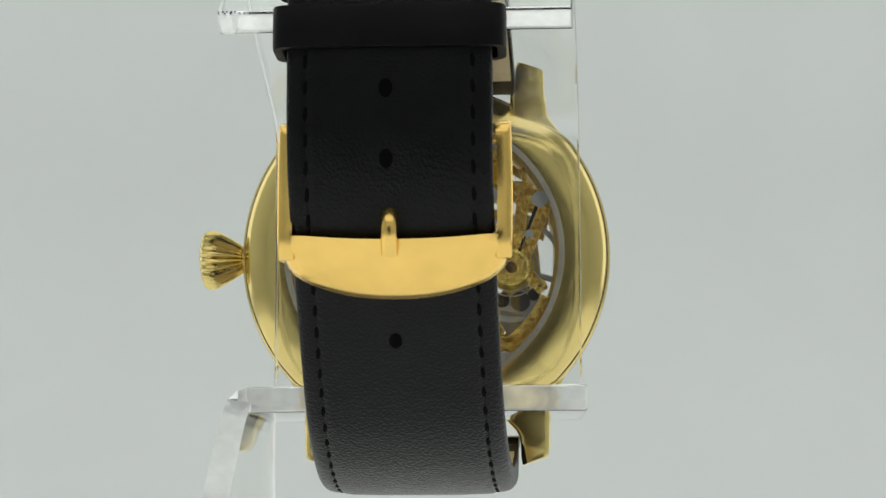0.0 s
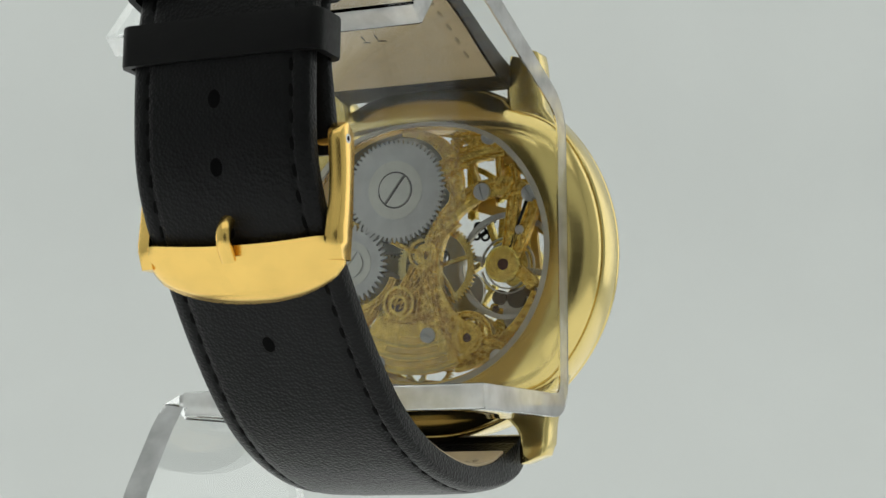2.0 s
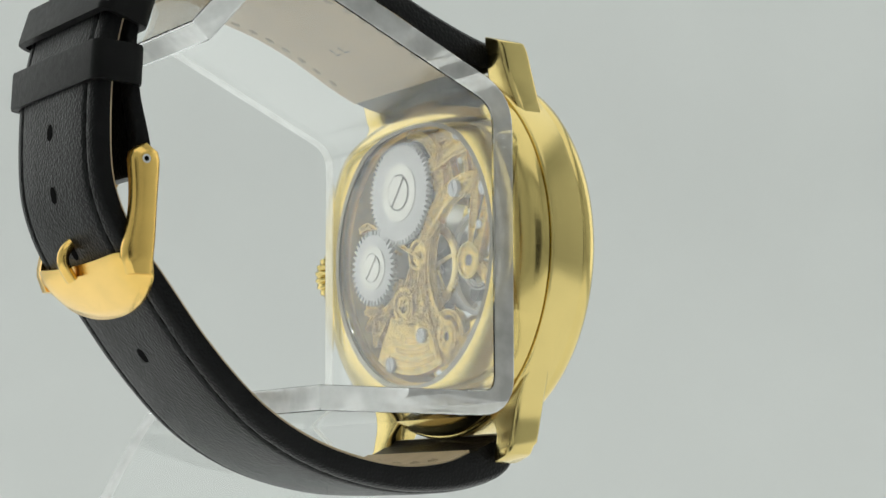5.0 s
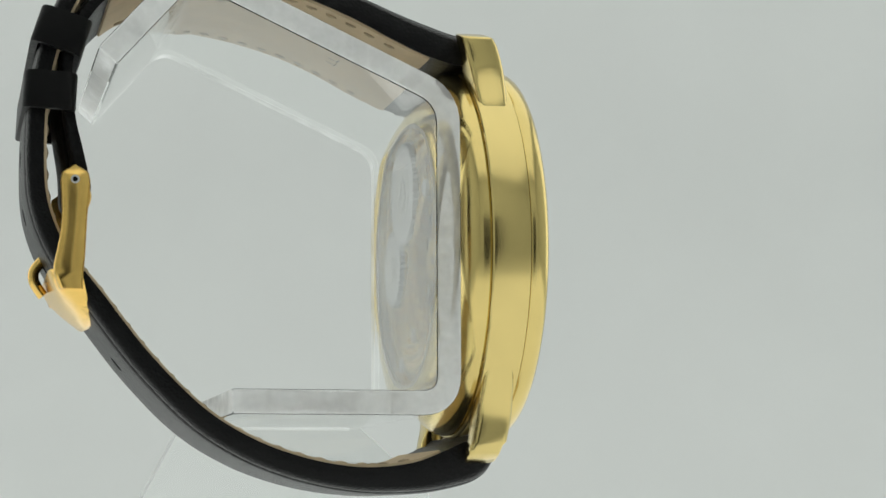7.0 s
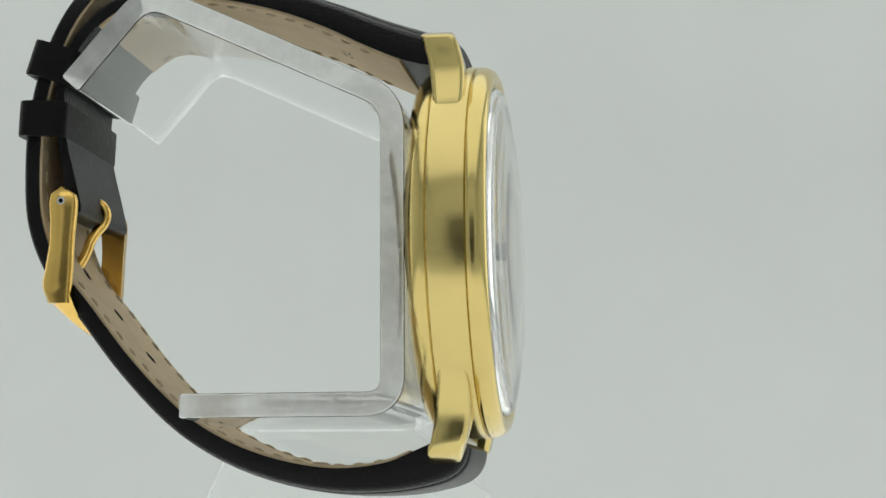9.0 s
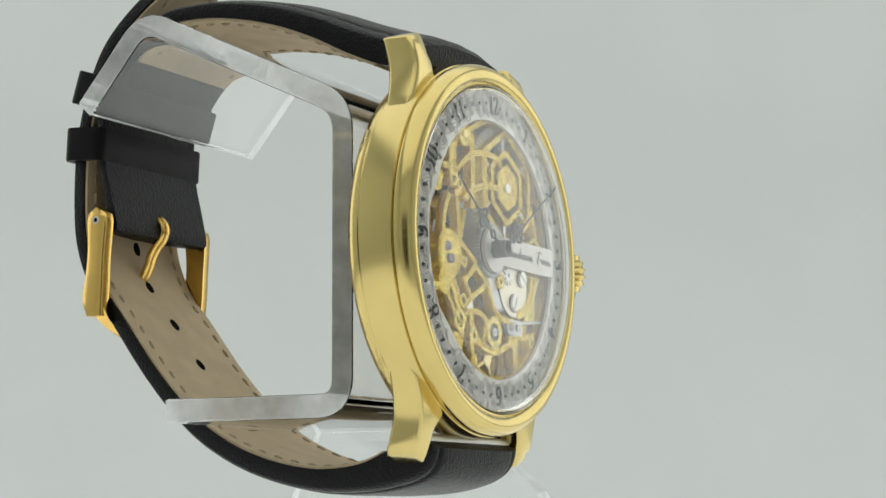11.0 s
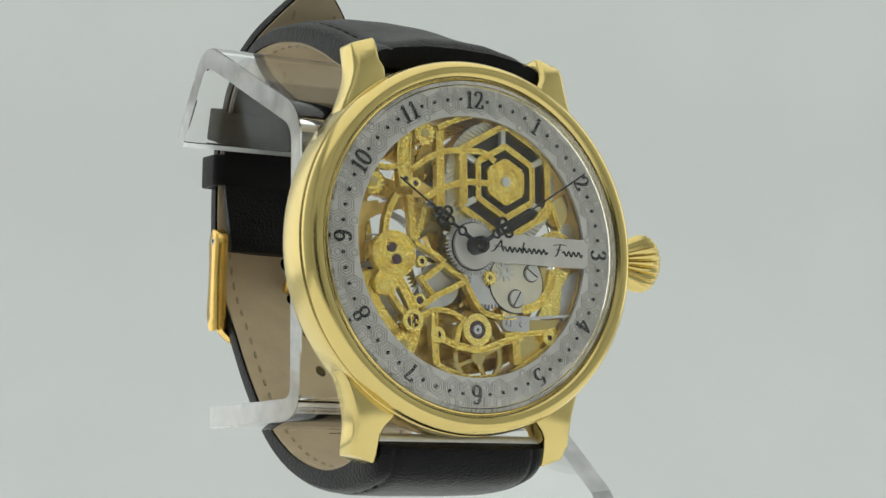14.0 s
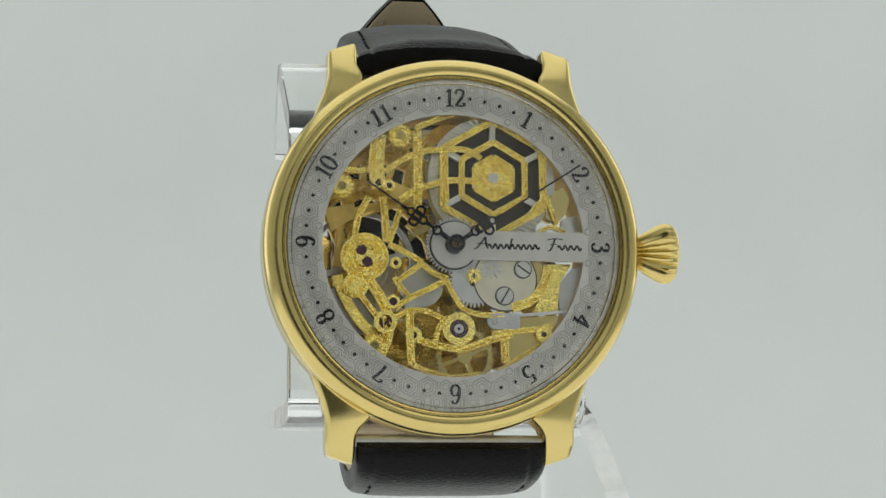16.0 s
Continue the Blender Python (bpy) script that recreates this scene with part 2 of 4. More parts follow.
camera_body = box("camera_body", (-0.055, -0.34, -0.061), (0.055, -0.262, 0.01), BLACK_BODY, kind="", label="black camera body mirrored in the polished gold", category="camera")

# ---- the watch ----
watch = tagged(new("wristwatch"), "gold skeleton wristwatch on a black leather strap round a stand", "watch")
CASE = Matrix.Translation((1.2, -0.67, -1.05)) @ Matrix.Rotation(radians(-0.81), 4, "X") @ Matrix.Rotation(radians(0.34), 4, "Y")


def build_case():
    mid = [(16.9, -1.0), (21.0, -0.95), (22.25, -0.95), (22.45, -1.1), (22.55, -1.5), (22.55, -5.0), (22.52, -5.3), (22.35, -5.38), (19.9, -5.38), (16.9, -5.38)]
    case = part("case", revolve(mid, 160, True), GOLD_BRUSHED, watch, "round gold-plated middle case with four lugs", CASE, 0.5)
    back = [(16.3, 0.6), (16.3, 1.75), (16.6, 1.95), (17.4, 2.0), (18.8, 1.9), (20.2, 1.55), (21.3, 0.9), (21.9, 0.2), (22.05, -0.35), (22.1, -0.7), (22.0, -0.91), (19.0, -0.92), (16.3, -0.92)]
    part("case_back", revolve(back, 160, True), GOLD, case, "polished gold display back ring", CASE, 0.5)
    bez = [(19.45, -6.0), (19.45, -6.85), (19.6, -7.15), (19.95, -7.3), (20.1, -7.22), (20.25, -7.4), (20.6, -7.62), (21.05, -7.74), (21.5, -7.66), (21.9, -7.4), (22.2, -7.0), (22.4, -6.55), (22.5, -6.05), (22.45, -5.65), (22.3, -5.42), (19.45, -5.42)]
    part("bezel", revolve(bez, 160, True), GOLD, watch, "rounded polished gold bezel", CASE, 0.7)
    for sx in (-1, 1):
        for sz in (-1, 1):
            bm = bmesh.new()
            # rows along the lug: z, inner x, outer x, front y, back y
            rows = [(14.6, 8.9, 16.9, -4.7, -1.3), (16.6, 8.9, 16.1, -4.8, -1.2), (18.4, 8.9, 15.4, -4.85, -1.0), (19.9, 9.4, 15.0, -4.8, -0.8), (20.5, 10.0, 14.9, -4.7, -0.7),
                    (21.1, 10.7, 14.85, -4.6, -0.55), (21.9, 11.2, 14.85, -4.4, -0.35), (22.8, 11.3, 14.85, -4.15, -0.15), (24.1, 11.35, 14.8, -3.7, 0.15), (24.95, 11.5, 14.6, -3.3, 0.3)]
            if sz < 0:
                rows = [(z + max(0.0, z - 18) * 0.13, *rest) for z, *rest in rows]
            else:
                rows = [(z, max(xi, 10.6), *rest) for z, xi, *rest in rows]
            loops = []
            for z, xi, xo, yf, yb in rows:
                c = 0.45
                sect = [(xi, yb - c), (xi, yf + c), (xi + c, yf), (xo - c, yf), (xo, yf + c), (xo, yb - c), (xo - c, yb), (xi + c, yb)]
                loops.append([bm.verts.new((sx * x, y, sz * (z - (0.34 * (x - 11.3) if z > 24.5 else 0.12 * (x - 11.3) if z > 24 else 0)))) for x, y in sect])
            for a, b in zip(loops, loops[1:]):
                for k in range(8):
                    j = (k + 1) % 8
                    bm.faces.new((a[k], a[j], b[j], b[k]))
            bm.faces.new(loops[0])
            bm.faces.new(loops[-1])
            bmesh.ops.recalc_face_normals(bm, faces=bm.faces)
            bmesh.ops.bevel(bm, geom=[e for e in bm.edges if e.calc_face_angle(0) > 0.6], offset=0.18, segments=2, affect="EDGES", profile=0.5)
            part("lug", bm, GOLD_BRUSHED, case, "", CASE, 0.45)
    for sz in (-1, 1):
        bm = disc(0, 0, 0.75, -11.2, 11.2, 20)
        part("spring_bar", bm, STEEL, case, "steel spring bar between the lugs", CASE @ Matrix.Translation((0, -2.0, sz * 22.9)) @ Matrix.Rotation(radians(90), 4, "Z"))
    # crystals
    out = [(20.0, -7.0), (19.9, -7.6), (19.5, -8.05), (18.2, -8.45), (15, -8.85), (10, -9.2), (5, -9.38), (0, -9.45)]
    inn = [(0, -8.65), (5, -8.58), (10, -8.4), (15, -8.1), (18.2, -7.65), (19.0, -7.35), (19.2, -7.0)]
    g = part("crystal", revolve(out + inn, 128, True), CRYSTAL, watch, "clear domed crystal over the dial", CASE, 0.7)
    g.visible_shadow = False
    g = part("back_crystal", revolve([(0, 1.15), (16.25, 1.15), (16.25, 1.7), (0, 1.75)], 96), CRYSTAL_FLAT, watch, "clear flat crystal in the case back", CASE, 0.7)
    g.visible_shadow = False
    part("back_seat", ring(0, 0, 16.25, 16.95, 2.0, 1.6, 96), SEAT, watch, "pale ring round the back crystal", CASE, 0.5)
    # crown: a fluted onion
    prof = [(0.0, 22.0), (1.0, 22.0), (1.0, 22.7), (1.7, 22.8), (2.5, 24.0), (3.3, 25.4), (3.65, 26.1), (3.65, 27.0), (3.3, 27.5), (2.4, 27.8), (0.0, 27.95)]
    bm = bmesh.new()
    n, loops = 132, []
    for i, (r, x) in enumerate(prof):
        fl = (0, 0, 0.03, 0.15, 0.17, 0.14, 0.11, 0.11, 0.07, 0, 0)[i]
        loops.append([bm.verts.new((x, -3.1 + r * (1 - fl * (0.5 + 0.5 * math.cos(22 * 2 * math.pi * k / n))) * math.cos(2 * math.pi * k / n),
                                    r * (1 - fl * (0.5 + 0.5 * math.cos(22 * 2 * math.pi * k / n))) * math.sin(2 * math.pi * k / n))) for k in range(n)] if r else [bm.verts.new((x, -3.1, 0))])
    for a, b in zip(loops, loops[1:]):
        for k in range(n):
            j = (k + 1) % n
            if len(a) == 1:
                bm.faces.new((a[0], b[k], b[j]))
            elif len(b) == 1:
                bm.faces.new((a[k], a[j], b[0]))
            else:
                bm.faces.new((a[k], a[j], b[j], b[k]))
    part("crown", bm, GOLD, watch, "fluted gold onion crown", CASE, 0.9)


build_case()


def oval(cx, cz, rx, rz):
    return [(cx + rx * math.cos(radians(15 * k)), cz + rz * math.sin(radians(15 * k))) for k in range(25)]


SIX = [(0.48, 0.86), (0.41, 0.97), (0.28, 1.0), (0.13, 0.82), (0.06, 0.5), (0.08, 0.2), (0.2, 0.01), (0.38, 0.02), (0.51, 0.2), (0.48, 0.45), (0.34, 0.58), (0.17, 0.52), (0.08, 0.36)]
DIGITS = {"0": [oval(0.29, 0.5, 0.24, 0.5)],
          "1": [[(0.31, 0), (0.31, 1)], [(0.12, 0.84), (0.24, 0.9), (0.31, 1)], [(0.1, 0.02), (0.52, 0.02)]],
          "2": [[(0.08, 0.72), (0.1, 0.9), (0.28, 1.0), (0.46, 0.9), (0.48, 0.7), (0.36, 0.45), (0.07, 0.04)], [(0.06, 0.06), (0.5, 0.05), (0.54, 0.24)]],
          "3": [[(0.08, 0.78), (0.14, 0.94), (0.28, 1.0), (0.45, 0.9), (0.44, 0.66), (0.22, 0.54)], [(0.22, 0.54), (0.45, 0.46), (0.51, 0.24), (0.38, 0.03), (0.18, 0.01), (0.06, 0.16)]],
          "4": [[(0.4, 0), (0.4, 1)], [(0.4, 0.98), (0.04, 0.3)], [(0.04, 0.3), (0.57, 0.3)], [(0.25, 0.02), (0.55, 0.02)]],
          "5": [[(0.12, 0.96), (0.49, 0.98)], [(0.13, 0.98), (0.1, 0.56)], [(0.1, 0.56), (0.27, 0.63), (0.46, 0.54), (0.51, 0.32), (0.42, 0.07), (0.2, 0.0), (0.05, 0.13)]],
          "6": [SIX], "9": [[(0.57 - x, 1 - z) for x, z in SIX]],
          "7": [[(0.05, 0.78), (0.08, 0.95), (0.53, 0.96)], [(0.53, 0.96), (0.36, 0.6), (0.25, 0.25), (0.23, 0)]],
          "8": [oval(0.29, 0.76, 0.19, 0.24), oval(0.29, 0.26, 0.24, 0.26)]}


def nib(bm, pts, thin, thick, y0, y1, per=6):
    """A pen stroke, thick where it runs up and down and thin where it runs across."""
    path = smooth_path(pts, per) if len(pts) > 2 else [tuple(a + (b - a) * k / 4 for a, b in zip(pts[0], pts[1])) for k in range(5)]
    left, right = [], []
    for (x, z), t in zip(path, path_frames(path)):
        w = (thin + (thick - thin) * abs(t.y) ** 1.5) / 2
        left.append((x - t.y * w, z + t.x * w))
        right.append((x + t.y * w, z - t.x * w))
    return strip(left, right, y0, y1, False, bm)


def lettering(text, size):
    """Serif figures centred on the origin, in x and z, size in millimetres."""
    bm = bmesh.new()
    step = 0.6 * size
    for k, ch in enumerate(text):
        x0 = (k - len(text) / 2) * step
        for pts in DIGITS[ch]:
            nib(bm, [(x0 + x * size, (z - 0.5) * size) for x, z in pts], 0.085 * size, 0.18 * size, -0.02, 0.02)
    return bm


def build_dial():
    y0, y1 = -6.55, -6.1
    bm = ring(0, 0, 15.65, 19.75, y0, y1, 128)
    strip([(0.6, 1.75), (15.8, 1.75)], [(0.6, -1.75), (15.8, -1.75)], y0 + 0.003, y1, False, bm)
    dial = part("dial", bm, SILVER, watch, "silvered dial ring with a name bar and black numerals", CASE, 0.5)
    part("hub_plate", ring(0, 0, 1.15, 2.75, y0 - 0.02, y1, 48), SILVER, dial, "", CASE, 0.5)
    # nested hexagons of the engine turning
    bm = bmesh.new()
    p, line = 2.15, 0.075
    for i in range(-12, 13):
        for j in range(-12, 13):
            cx, cz = p * (i + 0.5 * (j % 2)), p * 0.866 * j
            d = math.hypot(cx, cz)
            if not 15.7 < d < 19.7:
                continue
            for rad in (1.12, 0.78, 0.42):
                hexa = [(cx + rad * math.sin(radians(60 * k)), cz + rad * math.cos(radians(60 * k))) for k in range(6)]
                for k in range(6):
                    (ax, az), (bx, bz) = hexa[k], hexa[(k + 1) % 6]
                    if all(15.75 < math.hypot(x, z) < 19.4 for x, z in ((ax, az), (bx, bz))):
                        bar(ax, az, bx, bz, line * 1.6, y0 - 0.08, y0 + 0.01, bm)
    part("guilloche", bm, SILVER_LINE, dial, "raised hexagonal engine turning", CASE, kind="stuff")
    for h in range(1, 13):
        a = radians(90 - 30 * h)
        bm = lettering(str(h), 2.1)
        part("numeral", bm, INK, dial, "", CASE @ Matrix.Translation((17.65 * math.cos(a), y0 - 0.125, 17.65 * math.sin(a))) @ Matrix.Rotation(radians(30 * h), 4, "Y"))
    for k in range(60):
        if k % 5 == 0:
            continue
        a = radians(90 - 6 * k)
        part("minute_dot", disc(17.65 * math.cos(a), 17.65 * math.sin(a), 0.22, y0 - 0.13, y0, 12), INK, dial, "", CASE)
    # the maker's script, as plain waves and slanted bars
    for x0, x1, humps in ((4.0, 10.2, 9), (12.4, 15.3, 4)):
        wave = [(x0 + (x1 - x0) * k / (humps * 4), -0.1 + 0.3 * math.sin(math.pi * k / 2) + 0.04 * math.cos(2.3 * k)) for k in range(humps * 4 + 1)]
        part("name_stroke", nib(bmesh.new(), wave, 0.13, 0.26, y0 - 0.03, y0, 3), INK, dial, "", CASE)
    for pts in ([(2.2, -0.45), (2.7, -0.3), (3.7, 1.0)], [(3.7, 1.0), (3.75, 0.2), (4.0, -0.4)], [(2.7, 0.2), (4.0, 0.2)], [(6.9, 0.9), (6.6, -0.3)], [(11.2, -0.5), (11.6, -0.3), (12.1, 0.95)], [(11.1, 0.8), (12.0, 0.98), (13.0, 0.9)], [(11.5, 0.3), (12.3, 0.32)]):
        part("name_stroke", nib(bmesh.new(), pts, 0.1, 0.24, y0 - 0.03, y0), INK, dial, "", CASE)
    # pointers
    for name, ang, length, rose, y in (("hour_hand", 145.4, 12.8, 5.6, -7.5), ("minute_hand", 33.0, 17.9, 4.2, -7.9)):
        c, s = math.cos(radians(ang)), math.sin(radians(ang))
        bm = ring(0, 0, 0.55, 1.05, y, y + 0.18, 28)
        bar(c * 0.9, s * 0.9, c * 2.2, s * 2.2, 0.55, y, y + 0.16, bm)
        ring(c * 2.7, s * 2.7, 0.35, 0.62, y, y + 0.16, 20, bm)
        for off in (-1, 0, 1):
            ring(c * rose - s * off * 0.75, s * rose + c * off * 0.75, 0.36, 0.66, y, y + 0.16, 20, bm)
        ring(c * (rose - 0.9), s * (rose - 0.9), 0.3, 0.6, y, y + 0.16, 20, bm)
        ring(c * (rose + 0.9), s * (rose + 0.9), 0.3, 0.55, y, y + 0.16, 20, bm)
        bar(c * 3.2, s * 3.2, c * (rose - 1.2), s * (rose - 1.2), 0.4, y, y + 0.15, bm)
        bar(c * (rose + 1.2), s * (rose + 1.2), c * (rose + 2.2), s * (rose + 2.2), 0.42, y, y + 0.15, bm)
        bar(c * (rose + 2.0), s * (rose + 2.0), c * length, s * length, 0.2, y, y + 0.12, bm)
        part(name, bm, BLUED, watch, "ornate pierced black " + name.replace("_", " "), CASE)
    part("centre_tube", revolve([(0.62, -8.2), (1.0, -8.25), (1.05, -8.1), (1.05, -6.0), (0.62, -6.0)], 32, True), BLUED, watch, "dark centre tube carrying the pointers", CASE)


build_dial()


def build_movement():
    base = part("movement", ring(0, 0, 15.75, 16.3, -5.6, 0.2, 96), GOLD_DEEP, watch, "openworked gilt movement seen from both sides", CASE)

    def put(name, bm, mat, label=""):
        return part(name, bm, mat, base, label, CASE, 0.5)

    def fbar(x0, z0, x1, z1, w, y=-5.8, d=1.0):
        bm = bar(x0, z0, x1, z1, w, y, y + d)
        rails(bm, x0, z0, x1, z1, w, y, -1)
        beads(bm, [(x0, z0), (x1, z1)], w, y, -1)
        put("bridge_bar", bm, GOLD_ENGRAVED)

    def boss(x, z, r, y, out, hole=0.4, mat=GOLD_ENGRAVED):
        o = put("jewel_setting", ring(x, z, hole, r, y, y - out * 0.9, 28), mat)
        put("jewel", disc(x, z, hole + 0.02, y - out * 0.15, y - out * 0.8, 20), RUBY)
        return o

    # front: barrel under a hexagonal web
    bx, bz = 4.8, 8.2
    put("barrel", disc(bx, bz, 6.5, -4.4, -2.0, 64), DARK_STEEL_AND_GAPS, "dark mainspring barrel")
    put("barrel_rim", ring(bx, bz, 6.5, 7.7, -4.7, -2.2, 64), NICKEL, "bright fluted barrel rim")
    for rad, w in ((7.0, 0.8), (4.4, 0.75), (2.6, 0.65)):
        for k in range(6):
            a, b = radians(30 + 60 * k), radians(90 + 60 * k)
            pts = [(bx + rad * math.cos(t), bz + rad * math.sin(t)) for t in (a, b)]
            if all(math.hypot(*q) < 16.2 for q in pts):
                fbar(*pts[0], *pts[1], w, -5.75 if rad > 3 else -5.85)
    for k in range(6):
        a = radians(30 + 60 * k)
        if math.hypot(bx + 7.2 * math.cos(a), bz + 7.2 * math.sin(a)) < 16.2:
            put("web_spoke", bar(bx + 4.5 * math.cos(a), bz + 4.5 * math.sin(a), bx + 7.2 * math.cos(a), bz + 7.2 * math.sin(a), 0.7, -5.5, -4.8), NICKEL)
    bm = disc(bx, bz, 2.2, -5.8, -5.1, 36)
    for rad in (1.8, 1.2):
        beads(bm, circle(bx, bz, rad, 24), 1.5, -5.8, -1)
    put("web_rosette", bm, GOLD_ENGRAVED)
    bm = bmesh.new()
    for k in range(72):
        a = radians(5 * k)
        bar(bx + 6.6 * math.cos(a), bz + 6.6 * math.sin(a), bx + 7.6 * math.cos(a + 0.09), bz + 7.6 * math.sin(a + 0.09), 0.3, -4.9, -4.6, bm)
    put("barrel_fluting", bm, NICKEL)
    put("arbor", disc(bx, bz, 0.6, -6.05, -4.8, 20), NICKEL)
    def ribbon(pts, w, y):
        """A curved engraved limb of the bridge, with raised borders and cut leaves."""
        path = smooth_path(pts, 5) if len(pts) > 2 else [tuple(a + (b - a) * k / 6 for a, b in zip(*pts)) for k in range(7)]
        tans = path_frames(path)
        side = [[(x - t.y * o, z + t.x * o) for (x, z), t in zip(path, tans)] for o in (w / 2, w / 2 - 0.14, 0.14 - w / 2, -w / 2)]
        bm = strip(side[0], side[3], y, y + 0.9, False)
        strip(side[0], side[1], y - 0.13, y + 0.1, False, bm)
        strip(side[2], side[3], y - 0.13, y + 0.1, False, bm)
        beads(bm, path, w, y, -1)
        put("bridge_limb", bm, GOLD_ENGRAVED)

    ribbon([(-8.9, 13.2), (-9.2, 11.0), (-9.2, 9.0), (-8.9, 6.6)], 1.78, -5.80)
    ribbon([(-4.4, 13.7), (-4.3, 9.1), (-4.3, 4.5)], 1.03, -5.83)
    ribbon([(-1.1, 11.8), (-1.1, 9.2), (-1.0, 5.2)], 0.89, -5.86)
    ribbon([(-8.1, 8.7), (-6.0, 10.2), (-3.6, 11.2), (-1.2, 11.5), (1.6, 11.5), (3.3, 10.5)], 0.68, -5.89)
    ribbon([(-6.4, 5.3), (-4.6, 6.5), (-2.5, 7.3), (-0.2, 7.8), (2.6, 7.8)], 0.75, -5.80)
    ribbon([(-13.0, 8.8), (-11.1, 8.7), (-9.7, 9.1), (-8.6, 10.2)], 0.62, -5.83)
    ribbon([(-10.1, 5.6), (-11.1, 3.8), (-11.6, 2.1), (-11.8, 0.2)], 0.75, -5.86)
    ribbon([(-8.5, 5.6), (-8.2, 3.2), (-8.0, 0.3)], 0.82, -5.89)
    ribbon([(-6.4, 4.1), (-7.0, 2.2), (-7.7, 0.2)], 0.68, -5.80)
    ribbon([(-4.6, 14.0), (-2.2, 15.1), (0.1, 15.9)], 0.62, -5.83)
    ribbon([(-7.7, 0.0), (-5.6, -1.0), (-3.7, -2.1)], 0.62, -5.86)
    ribbon([(-3.7, -2.1), (-5.1, -3.2), (-7.0, -4.6)], 0.68, -5.89)
    ribbon([(-3.9, -2.2), (-2.4, -3.3), (-0.7, -4.0)], 0.62, -5.80)
    ribbon([(-0.7, -4.0), (-2.9, -5.2), (-5.0, -6.2), (-7.0, -7.6)], 0.68, -5.83)
    ribbon([(-1.0, -4.0), (0.0, -5.9), (1.2, -7.5), (3.2, -8.2), (6.0, -8.1)], 0.62, -5.86)
    ribbon([(-7.1, -3.9), (-6.2, -5.1), (-5.1, -6.3)], 0.55, -5.89)
    ribbon([(-10.1, -4.3), (-8.9, -6.0), (-8.0, -8.0), (-7.8, -10.7), (-8.8, -13.3)], 1.23, -5.80)
    ribbon([(-11.1, -6.0), (-9.8, -7.7), (-8.7, -9.0)], 0.68, -5.83)
    ribbon([(-5.2, -7.6), (-5.2, -11.3), (-5.0, -14.2)], 0.89, -5.86)
    ribbon([(-4.2, -11.2), (-1.6, -12.0), (1.2, -12.2), (3.9, -11.3), (7.0, -10.4)], 0.82, -5.89)
    ribbon([(-0.7, -8.5), (-1.8, -9.9), (-2.2, -11.6)], 0.62, -5.80)
    ribbon([(-5.0, -14.1), (-2.9, -15.0), (-0.2, -15.6), (3.2, -15.2)], 0.55, -5.83)
    ribbon([(5.3, -14.9), (8.0, -13.2), (10.9, -11.4)], 0.62, -5.86)
    ribbon([(-7.0, -8.7), (-5.2, -7.8), (-2.9, -8.0), (-1.1, -8.9)], 0.62, -5.89)
    ribbon([(6.0, -10.8), (6.2, -13.8)], 0.96, -5.80)
    ribbon([(10.6, 11.6), (10.7, 6.4)], 0.62, -5.83)
    ribbon([(7.0, 2.4), (8.7, 3.5), (10.6, 5.6)], 0.62, -5.86)
    ribbon([(10.1, 1.7), (11.8, 2.5), (13.5, 1.8)], 0.48, -5.89)
    ribbon([(4.5, -10.4), (6.7, -10.1), (9.7, -9.8), (11.8, -9.3)], 0.62, -5.80)
    ribbon([(7.0, -7.3), (9.4, -6.3), (10.9, -4.2), (11.4, -2.3)], 1.10, -5.83)
    ribbon([(11.1, 6.4), (11.8, 4.6), (12.5, 2.8)], 0.55, -5.86)
    put("gilt_plate", prism([(-7.7, 7.8), (-4.6, 6.6), (-4.6, 5.5), (-7.7, 5.5)], -5.3, -4.5), GOLD_DEEP)
    put("click_spring", prism([(13.5, 7.5), (12.0, 6.5), (11.2, 5.0), (11.3, 3.6), (12.5, 2.9), (13.7, 4.2), (14.2, 6.0)], -5.4, -4.6), GOLD_BRUSHED, "leaf-shaped gilt click spring")
    put("keyless_plate", prism([(13.4, 3.6), (15.6, 4.4), (15.6, 1.9), (13.2, 1.9)], -4.6, -3.8), NICKEL, "pale setting plate")
    put("keyless_plate", prism([(12.8, -4.5), (14.5, -2.4), (15.6, -2.0), (15.3, -4.1), (13.5, -8.2), (12.9, -7.2)], -5.0, -4.2), STEEL, "steel setting lever plate")
    put("gilt_plate", prism([(10.8, -2.0), (14.3, -1.9), (12.9, -4.1), (12.5, -8.0), (9.4, -8.0), (11.3, -4.5)], -5.5, -4.7), GOLD_ENGRAVED)
    put("gilt_plate", prism([(5.6, -8.4), (12.7, -8.1), (12.5, -9.9), (10.7, -11.8), (6.6, -13.8), (6.1, -10.4)], -5.1, -4.3), GOLD_BRUSHED)
    put("gilt_plate", prism([(-15.2, 4.4), (-11.6, 5.0), (-11.6, 3.4), (-14.4, 1.6)], -4.0, -3.2), GOLD_DEEP)
    put("steel_cover", disc(-12.2, -7.6, 3.2, -3.6, -2.9, 40), STEEL, "satin steel cover under the bridge")
    put("steel_cover", disc(-3.6, -4.6, 2.6, -4.4, -3.7, 40), STEEL)
    put("steel_cover", disc(-4.9, -7.3, 0.85, -5.6, -5.0, 28), NICKEL)
    for x, z in ((-6.4, 13.1), (-13.3, 6.8), (-9.4, -12.0)):
        bm = gear(x, z, 1.4, 14, -6.0, -5.0, 0.5, depth=0.25)
        beads(bm, circle(x, z, 0.95, 20), 1.2, -6.0, -1)
        put("rosette", bm, GOLD_ENGRAVED)
        put("rosette_screw", disc(x, z, 0.5, -6.12, -5.0, 16), GOLD_BRUSHED)
